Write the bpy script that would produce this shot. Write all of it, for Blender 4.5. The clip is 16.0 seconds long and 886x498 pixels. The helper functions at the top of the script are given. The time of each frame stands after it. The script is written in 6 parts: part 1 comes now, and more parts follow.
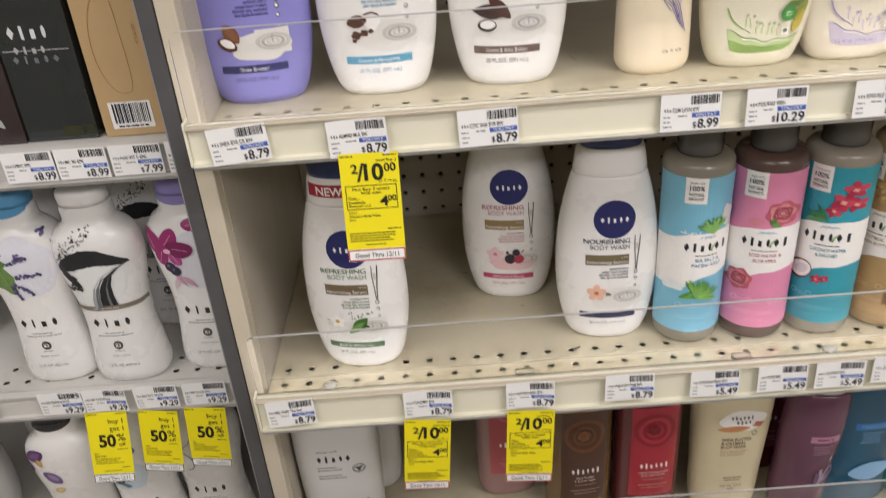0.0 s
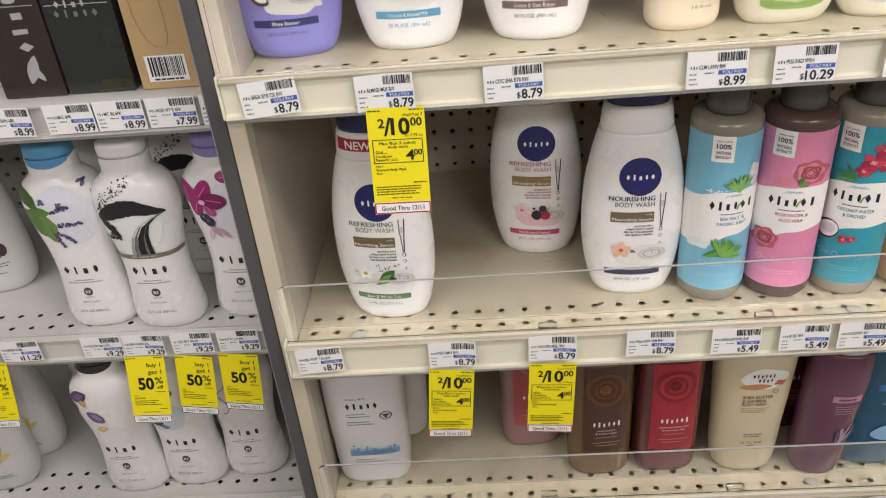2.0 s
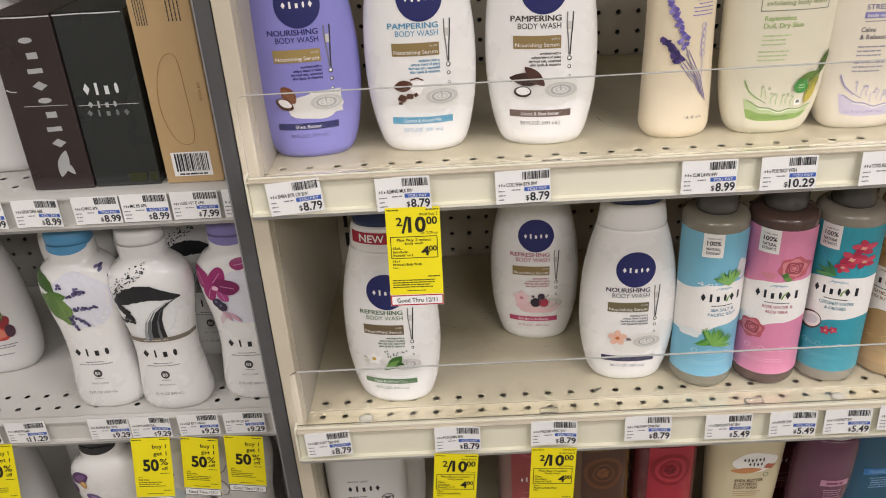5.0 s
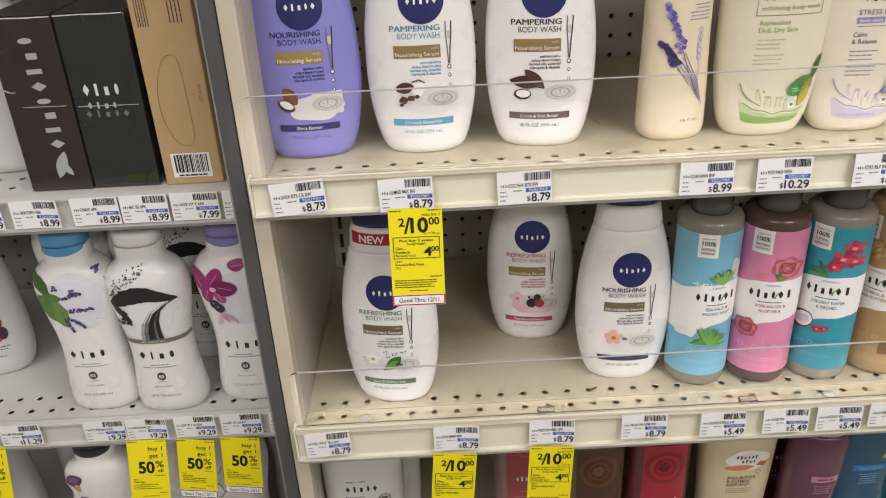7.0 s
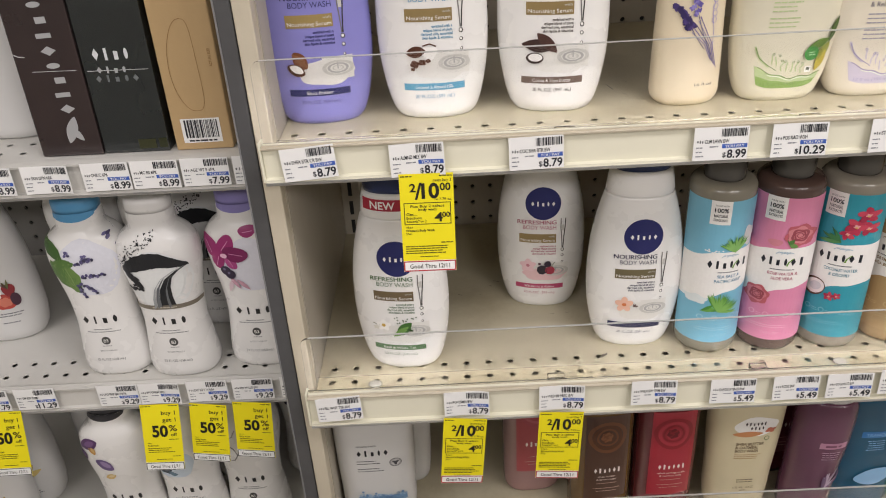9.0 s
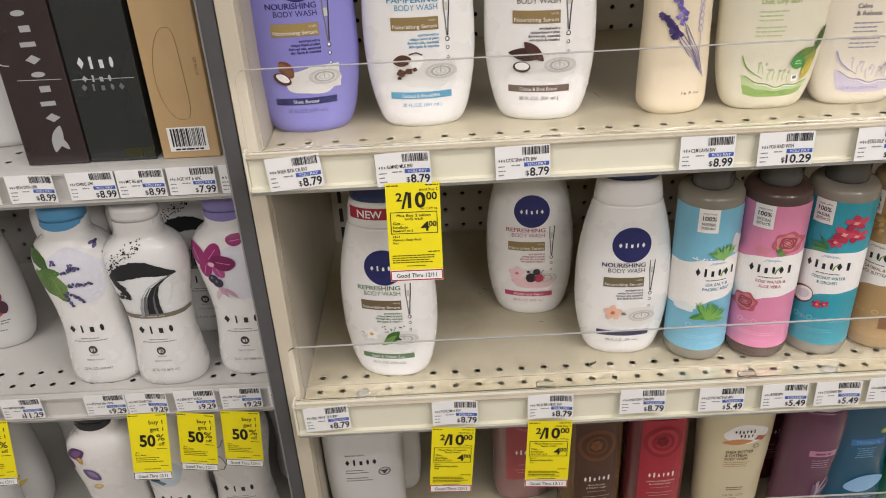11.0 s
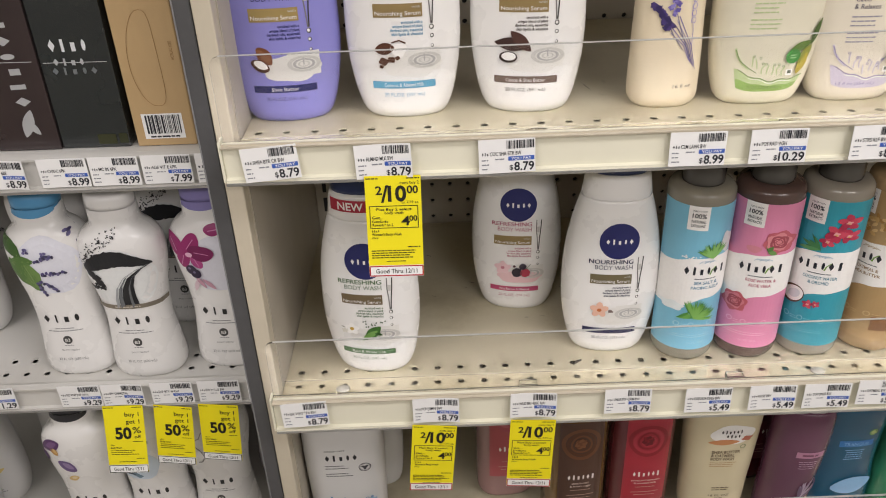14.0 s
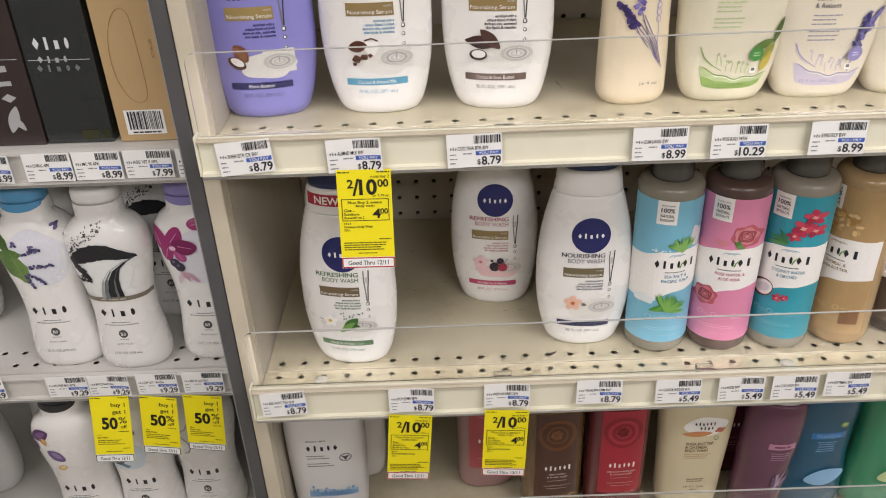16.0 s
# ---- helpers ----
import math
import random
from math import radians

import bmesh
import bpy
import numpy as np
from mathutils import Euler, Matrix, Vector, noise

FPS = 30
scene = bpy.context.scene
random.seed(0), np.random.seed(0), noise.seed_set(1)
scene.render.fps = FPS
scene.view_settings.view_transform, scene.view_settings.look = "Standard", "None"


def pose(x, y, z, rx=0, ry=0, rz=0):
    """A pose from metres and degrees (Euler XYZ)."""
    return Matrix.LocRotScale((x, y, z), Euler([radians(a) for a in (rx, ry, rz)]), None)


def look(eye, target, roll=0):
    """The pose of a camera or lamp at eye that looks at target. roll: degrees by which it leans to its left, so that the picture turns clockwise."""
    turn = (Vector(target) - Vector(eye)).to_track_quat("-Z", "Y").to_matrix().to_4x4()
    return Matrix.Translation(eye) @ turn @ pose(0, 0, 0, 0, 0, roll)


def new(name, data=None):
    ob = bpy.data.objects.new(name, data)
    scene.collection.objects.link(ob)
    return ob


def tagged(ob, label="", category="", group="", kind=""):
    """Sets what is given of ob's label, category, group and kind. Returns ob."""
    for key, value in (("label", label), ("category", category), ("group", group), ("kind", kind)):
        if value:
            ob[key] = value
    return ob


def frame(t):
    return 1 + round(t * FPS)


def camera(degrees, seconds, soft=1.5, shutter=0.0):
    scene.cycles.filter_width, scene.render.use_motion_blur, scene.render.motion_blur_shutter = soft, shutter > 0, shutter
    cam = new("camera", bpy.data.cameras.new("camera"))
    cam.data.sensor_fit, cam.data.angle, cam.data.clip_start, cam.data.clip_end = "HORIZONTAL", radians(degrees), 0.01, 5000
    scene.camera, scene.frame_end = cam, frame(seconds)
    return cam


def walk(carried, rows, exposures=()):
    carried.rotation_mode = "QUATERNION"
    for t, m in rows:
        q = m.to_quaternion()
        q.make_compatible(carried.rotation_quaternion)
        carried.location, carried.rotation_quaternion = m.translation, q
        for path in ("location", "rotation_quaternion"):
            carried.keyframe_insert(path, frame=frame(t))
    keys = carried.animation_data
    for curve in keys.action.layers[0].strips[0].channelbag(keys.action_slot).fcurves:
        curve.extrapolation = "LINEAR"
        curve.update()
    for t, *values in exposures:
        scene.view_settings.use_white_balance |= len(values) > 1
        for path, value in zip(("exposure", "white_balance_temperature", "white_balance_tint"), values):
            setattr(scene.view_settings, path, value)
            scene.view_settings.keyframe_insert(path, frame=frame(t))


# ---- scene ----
cam = camera(58.1, 16.0, soft=1.0, shutter=0.4)
PATH = [
    (0, (0.1323, -0.5620, 1.4371), (0.1133, 1.1720, 0.4419), -4.57),
    (0.5, (0.1504, -0.5690, 1.4302), (0.1081, 1.1080, 0.3408), -4.95),
    (1, (0.1434, -0.5650, 1.4302), (0.0612, 1.0970, 0.3205), -5.15),
    (1.5, (0.1384, -0.5660, 1.4291), (0.0272, 1.0990, 0.3272), -5.45),
    (2, (0.1403, -0.5740, 1.4401), (0.0259, 1.1070, 0.3612), -5.36),
    (2.5, (0.1372, -0.5860, 1.4561), (0.0306, 1.1130, 0.4062), -5.16),
    (3, (0.1331, -0.5890, 1.4571), (0.0403, 1.1300, 0.4393), -4.87),
    (3.5, (0.1311, -0.5890, 1.4611), (0.0521, 1.1460, 0.4684), -4.57),
    (4, (0.1201, -0.5960, 1.4690), (0.0518, 1.1530, 0.5004), -4.28),
    (4.5, (0.1170, -0.6000, 1.4729), (0.0586, 1.1620, 0.5285), -4.08),
    (4.7, (0.1170, -0.5960, 1.4739), (0.0625, 1.1690, 0.5355), -3.88),
    (6.8, (0.0960, -0.6020, 1.4748), (0.1073, 1.1770, 0.5618), -2.88),
    (7, (0.1000, -0.6020, 1.4758), (0.1034, 1.1700, 0.5488), -2.98),
    (7.5, (0.1020, -0.6010, 1.4698), (0.1017, 1.1540, 0.5098), -3.08),
    (8, (0.1021, -0.5980, 1.4598), (0.0920, 1.1430, 0.4757), -3.27),
    (8.5, (0.1031, -0.5990, 1.4658), (0.0871, 1.1340, 0.4687), -3.27),
    (9, (0.0980, -0.6020, 1.4728), (0.0760, 1.1340, 0.4796), -3.27),
    (11.5, (0.1070, -0.5950, 1.4749), (0.1059, 1.1460, 0.4898), -3.07),
    (12, (0.1100, -0.5830, 1.4719), (0.1170, 1.1480, 0.4709), -2.97),
    (12.5, (0.1131, -0.5700, 1.4679), (0.1242, 1.1540, 0.4540), -2.87),
    (13, (0.1131, -0.5610, 1.4649), (0.1253, 1.1570, 0.4410), -2.77),
    (13.5, (0.1120, -0.5680, 1.4699), (0.1222, 1.1500, 0.4450), -2.47),
    (14, (0.1150, -0.5790, 1.4719), (0.1172, 1.1430, 0.4549), -2.17),
    (14.5, (0.1230, -0.5960, 1.4700), (0.1181, 1.1290, 0.4579), -2.07),
    (15, (0.1300, -0.6130, 1.4741), (0.1211, 1.1110, 0.4619), -2.07),
    (15.5, (0.1370, -0.6120, 1.4721), (0.1261, 1.1130, 0.4590), -2.17),
    (16, (0.1410, -0.5970, 1.4731), (0.1301, 1.1280, 0.4600), -2.27),
]
walk(cam, [(t, look(eye, target, roll)) for t, eye, target, roll in PATH])


# ---- world, light ----
world = bpy.data.worlds.new("world")
scene.world = world
world.use_nodes = True
world.node_tree.nodes["Background"].inputs[0].default_value = (0.9, 0.95, 1.0, 1)
world.node_tree.nodes["Background"].inputs[1].default_value = 0.02


def area_light(name, x, y, z, sx, sy, power, color):
    data = bpy.data.lights.new(name, "AREA")
    data.shape, data.size, data.size_y, data.energy, data.color = "RECTANGLE", sx, sy, power, color
    ob = new(name, data)
    ob.matrix_world = pose(x, y, z)
    return ob


LAMPS = [(-1.2, -1.15, 15), (1.5, -1.15, 30), (-1.2, -3.0, 40), (1.5, -3.0, 60)]
for lx, ly, watts in LAMPS:
    area_light("aisle_tube_light", lx, ly, 2.84, 1.6, 0.5, watts, (1.0, 0.945, 0.96))


# ---- materials ----
def lin(c):
    return c / 12.92 if c <= 0.04045 else ((c + 0.055) / 1.055) ** 2.4


def rgb(h):
    return tuple(lin(int(h[i:i + 2], 16) / 255) for i in (0, 2, 4))


def mat(name, color, rough=0.5, metal=0.0, vary=0.08, scale=60, bump=0.0, bscale=400, coat=0.0, sss=0.0, piece=0.0,
        stain=0.0, stain_scale=9):
    m = bpy.data.materials.new(name)
    m.use_nodes = True
    nt = m.node_tree
    b = nt.nodes["Principled BSDF"]
    c = rgb(color) if isinstance(color, str) else color
    b.inputs["Roughness"].default_value = rough
    b.inputs["Metallic"].default_value = metal
    b.inputs["Coat Weight"].default_value = coat
    b.inputs["Coat Roughness"].default_value = 0.12
    if sss:
        b.inputs["Subsurface Weight"].default_value = sss
        b.inputs["Subsurface Radius"].default_value = (0.006, 0.005, 0.004)
        b.inputs["Subsurface Scale"].default_value = 0.6
    tc = nt.nodes.new("ShaderNodeTexCoord")
    if vary:
        n1 = nt.nodes.new("ShaderNodeTexNoise")
        n1.inputs["Scale"].default_value = scale
        n1.inputs["Detail"].default_value = 5
        nt.links.new(tc.outputs["Object"], n1.inputs["Vector"])
        mix = nt.nodes.new("ShaderNodeMix")
        mix.data_type = "RGBA"
        mix.inputs[6].default_value = (*[v * (1 - vary) for v in c], 1)
        mix.inputs[7].default_value = (*[min(1, v * (1 + vary)) for v in c], 1)
        nt.links.new(n1.outputs["Fac"], mix.inputs[0])
        out = mix.outputs[2]
        if stain:
            n2 = nt.nodes.new("ShaderNodeTexNoise")
            n2.inputs["Scale"].default_value = stain_scale
            n2.inputs["Detail"].default_value = 8
            n2.inputs["Roughness"].default_value = 0.7
            nt.links.new(tc.outputs["Object"], n2.inputs["Vector"])
            rp = nt.nodes.new("ShaderNodeValToRGB")
            rp.color_ramp.elements[0].position = 0.48
            rp.color_ramp.elements[1].position = 0.72
            rp.color_ramp.elements[0].color = (0, 0, 0, 1)
            rp.color_ramp.elements[1].color = (stain, stain, stain, 1)
            nt.links.new(n2.outputs["Fac"], rp.inputs[0])
            m2 = nt.nodes.new("ShaderNodeMix")
            m2.data_type = "RGBA"
            nt.links.new(rp.outputs[0], m2.inputs[0])
            nt.links.new(out, m2.inputs[6])
            m2.inputs[7].default_value = (c[0] * 0.62, c[1] * 0.56, c[2] * 0.46, 1)
            out = m2.outputs[2]
        nt.links.new(out, b.inputs["Base Color"])
        mr = nt.nodes.new("ShaderNodeMapRange")
        mr.inputs[3].default_value = max(0.02, rough - 0.03)
        mr.inputs[4].default_value = min(1, rough + 0.04)
        nt.links.new(n1.outputs["Fac"], mr.inputs[0])
        nt.links.new(mr.outputs[0], b.inputs["Roughness"])
    else:
        b.inputs["Base Color"].default_value = (*c, 1)
    if bump:
        n3 = nt.nodes.new("ShaderNodeTexNoise")
        n3.inputs["Scale"].default_value = bscale
        n3.inputs["Detail"].default_value = 3
        nt.links.new(tc.outputs["Object"], n3.inputs["Vector"])
        bp = nt.nodes.new("ShaderNodeBump")
        bp.inputs["Strength"].default_value = bump
        bp.inputs["Distance"].default_value = 0.001
        nt.links.new(n3.outputs["Fac"], bp.inputs["Height"])
        nt.links.new(bp.outputs[0], b.inputs["Normal"])
    return m


def clear(name, color=(1, 1, 1), rough=0.03, ior=1.45):
    m = bpy.data.materials.new(name)
    m.use_nodes = True
    b = m.node_tree.nodes["Principled BSDF"]
    b.inputs["Base Color"].default_value = (*color, 1)
    b.inputs["Transmission Weight"].default_value = 1
    b.inputs["Roughness"].default_value = rough
    b.inputs["IOR"].default_value = ior
    return m


INKS = {}


def ink(h, rough=0.42):
    if (h, rough) not in INKS:
        INKS[(h, rough)] = mat("print_ink", h, rough, vary=0.05, scale=300)
    return INKS[(h, rough)]


CREAM = mat("cream_shelf_enamel", (0.60, 0.54, 0.42), 0.42, vary=0.05, scale=30, bump=0.06, bscale=900, stain=0.28, stain_scale=11)
CREAM_DIRTY = mat("scuffed_cream_enamel", (0.55, 0.50, 0.36), 0.45, vary=0.07, scale=22, bump=0.08, bscale=700, stain=0.5, stain_scale=14)
CHANNEL = mat("pale_green_cream_strip", (0.84, 0.815, 0.655), 0.35, vary=0.03, scale=20, stain=0.1)
WHITE_SHELF = mat("white_shelf_enamel", (0.66, 0.65, 0.61), 0.4, vary=0.04, scale=30, bump=0.05, bscale=900, stain=0.16)
GREY_BACK = mat("grey_hardboard", (0.30, 0.29, 0.27), 0.6, vary=0.1, scale=40, bump=0.1)
PEG = mat("taupe_pegboard", (0.47, 0.43, 0.355), 0.55, vary=0.08, scale=30, bump=0.08, stain=0.2)
DARK_STRIP = mat("dark_grey_divider", (0.085, 0.085, 0.087), 0.4, vary=0.15, scale=90, bump=0.08)
PALE_STRIP = mat("pale_grey_divider_edge", (0.36, 0.36, 0.37), 0.4, vary=0.08)
SILVER = mat("dull_aluminium", (0.55, 0.55, 0.55), 0.35, 0.9, vary=0.1)
# Painted darkness inside the pegboard holes and upright slots.
BLACK = mat("gap_shade", (0.02, 0.02, 0.02), 0.7, vary=0.1)
ACRYLIC = clear("clear_acrylic", (0.98, 0.985, 0.985), 0.02, 1.47)
FOOT = clear("tinted_guard_foot", (0.94, 0.925, 0.89), 0.10, 1.47)
BUMPER = mat("milky_bumper_plastic", (0.45, 0.43, 0.37), 0.25, vary=0.05)
ACRYLIC_EDGE = mat("frosted_acrylic_edge", (0.56, 0.56, 0.54), 0.3, vary=0.1, scale=30)
FLOOR = mat("vinyl_floor_tile", (0.58, 0.55, 0.50), 0.35, vary=0.12, scale=14, stain=0.2)
CEILING = mat("ceiling_board", (0.78, 0.77, 0.74), 0.9, vary=0.06, scale=50, bump=0.3)
WALL = mat("store_wall_paint", (0.68, 0.66, 0.60), 0.7, vary=0.06, scale=10)
PAPER = mat("white_card", "f2f2f0", 0.55, vary=0.025, scale=90)
YELLOW = mat("yellow_sale_card", (0.90, 0.78, 0.005), 0.5, vary=0.03, scale=60)
HDPE = mat("white_bottle_plastic", (0.84, 0.83, 0.805), 0.27, vary=0.015, scale=30, coat=0.15)
HDPE_GREY = mat("soft_white_plastic", (0.68, 0.675, 0.66), 0.34, vary=0.02, scale=30)


# ---- mesh helpers ----
def part(name, bm, material, parent=None, label="", smooth=False):
    me = bpy.data.meshes.new(name)
    if isinstance(bm, bmesh.types.BMesh):
        bm.to_mesh(me)
        bm.free()
    else:
        me.from_pydata(bm[0], [], bm[1])
    me.materials.append(material)
    if smooth:
        me.polygons.foreach_set("use_smooth", [True] * len(me.polygons))
    me.update()
    ob = new(name, me)
    if parent is not None:
        ob.parent = parent
    if label:
        ob["label"] = label
    return ob


def box_bm(x0, x1, y0, y1, z0, z1, bevel=0.0, segs=2):
    bm = bmesh.new()
    bmesh.ops.create_cube(bm, size=1, matrix=Matrix.LocRotScale(((x0 + x1) / 2, (y0 + y1) / 2, (z0 + z1) / 2), None,
                                                               (x1 - x0, y1 - y0, z1 - z0)))
    if bevel:
        bmesh.ops.bevel(bm, geom=bm.edges[:], offset=bevel, segments=segs, affect="EDGES", profile=0.5)
    return bm


def add_box(bm, x0, x1, y0, y1, z0, z1):
    bmesh.ops.create_cube(bm, size=1, matrix=Matrix.LocRotScale(((x0 + x1) / 2, (y0 + y1) / 2, (z0 + z1) / 2), None,
                                                               (x1 - x0, y1 - y0, z1 - z0)))


def extrude_x(profile, x0, x1):
    """A closed profile of (y, z) points drawn out along x."""
    n = len(profile)
    v = [(x0, y, z) for y, z in profile] + [(x1, y, z) for y, z in profile]
    f = [(i, (i + 1) % n, n + (i + 1) % n, n + i) for i in range(n)] + [tuple(range(n))[::-1], tuple(range(n, 2 * n))]
    bm = bmesh.new()
    vs = [bm.verts.new(p) for p in v]
    for q in f:
        bm.faces.new([vs[i] for i in q])
    bmesh.ops.recalc_face_normals(bm, faces=bm.faces[:])
    return bm


def perforated(nx, ny, pitch, r, depth, place):
    """A sheet of nx by ny square cells, each with a round hole that has a wall; place(u, v, w) gives the point."""
    verts, faces = [], []
    h = pitch / 2
    ring = [(h, 0), (h, h), (0, h), (-h, h), (-h, 0), (-h, -h), (0, -h), (h, -h)]
    for i in range(nx):
        for j in range(ny):
            cx, cy, k = (i + 0.5) * pitch, (j + 0.5) * pitch, len(verts)
            for x, y in ring:
                verts.append(place(cx + x, cy + y, 0))
            for d in (0, depth):
                for s in range(8):
                    a = s * math.pi / 4
                    verts.append(place(cx + r * math.cos(a), cy + r * math.sin(a), d))
            for s in range(8):
                t = (s + 1) % 8
                faces.append((k + s, k + t, k + 8 + t, k + 8 + s))
                faces.append((k + 8 + s, k + 8 + t, k + 16 + t, k + 16 + s))
    seen, shared, order = {}, [], []
    for p in verts:
        key = tuple(round(c * 20000) for c in p)
        if key not in seen:
            seen[key] = len(shared)
            shared.append(p)
        order.append(seen[key])
    return shared, [tuple(order[i] for i in f) for f in faces]


def thing(name, label, category, m=None, group="", kind=""):
    ob = new(name)
    ob.empty_display_size = 0.02
    if m is not None:
        ob.matrix_world = m
    return tagged(ob, label, category, group, kind)


# ---- profiles, and prints that lie on a curved front ----
def smooth_profile(rows, step=0.004):
    """Rows of height, half width, half depth, sampled along a smooth curve."""
    z = np.array([r[0] for r in rows])
    cols = np.array([r[1:] for r in rows])
    d = np.gradient(cols, z, axis=0)
    sec = np.diff(cols, axis=0) / np.diff(z)[:, None]
    for i in range(len(z)):
        lo, hi = sec[max(0, i - 1)], sec[min(len(sec) - 1, i)]
        d[i] = np.where(lo * hi <= 0, 0, np.sign(d[i]) * np.minimum(abs(d[i]), 3 * np.minimum(abs(lo), abs(hi))))
    out = []
    for i in range(len(z) - 1):
        h = z[i + 1] - z[i]
        n = max(1, int(round(h / step)))
        for k in range(n):
            t = k / n
            p = ((1 + 2 * t) * (1 - t) ** 2 * cols[i] + t * (1 - t) ** 2 * h * d[i]
                 + t * t * (3 - 2 * t) * cols[i + 1] + t * t * (t - 1) * h * d[i + 1])
            out.append((z[i] + t * h, *p))
    out.append((z[-1], *cols[-1]))
    return np.array(out)


class Shape:
    def __init__(self, rows, n=2.4, step=0.004, lean=None):
        self.s, self.n = smooth_profile(rows, step), n
        self.lean = lean or (lambda z: 0.0)

    def dims(self, z):
        s = self.s
        return np.interp(z, s[:, 0], s[:, 1]), np.interp(z, s[:, 0], s[:, 2])

    def mesh(self, segs=48):
        bm = bmesh.new()
        rings = []
        for z, a, b in self.s:
            ring = []
            for k in range(segs):
                t = 2 * math.pi * k / segs
                c, s = math.cos(t), math.sin(t)
                x = a * math.copysign(abs(c) ** (2 / self.n), c)
                y = b * math.copysign(abs(s) ** (2 / self.n), s)
                ring.append(bm.verts.new((x + self.lean(z), y, z)))
            rings.append(ring)
        for r0, r1 in zip(rings, rings[1:]):
            for k in range(segs):
                q = (k + 1) % segs
                bm.faces.new((r0[k], r0[q], r1[q], r1[k]))
        bm.faces.new(rings[0][::-1])
        bm.faces.new(rings[-1])
        return bm

    def on(self, u, v, off=0.0):
        a, b = self.dims(v)
        a2 = max(a, 1e-4)
        q = min(0.9985, abs(u) / a2)
        y = b * (1 - q ** self.n) ** (1 / self.n)
        uu = math.copysign(min(abs(u), a2 * 0.9985), u)
        k = min(1.0, q) ** 3
        return (uu + math.copysign(off * k, u) + self.lean(v), -y - off * (1 - 0.4 * k), v)


TEXTS = {}


def text2d(s, fat=0.0):
    if (s, fat) not in TEXTS:
        cu = bpy.data.curves.new("text", "FONT")
        cu.body, cu.size, cu.resolution_u, cu.offset = s, 1.0, 3, fat
        ob = new("text", cu)
        dg = bpy.context.evaluated_depsgraph_get()
        me = bpy.data.meshes.new_from_object(ob.evaluated_get(dg))
        vs = [(v.co.x, v.co.y) for v in me.vertices]
        fs = [tuple(p.vertices) for p in me.polygons]
        bpy.data.objects.remove(ob)
        bpy.data.curves.remove(cu)
        bpy.data.meshes.remove(me)
        TEXTS[(s, fat)] = (vs, fs)
    return TEXTS[(s, fat)]


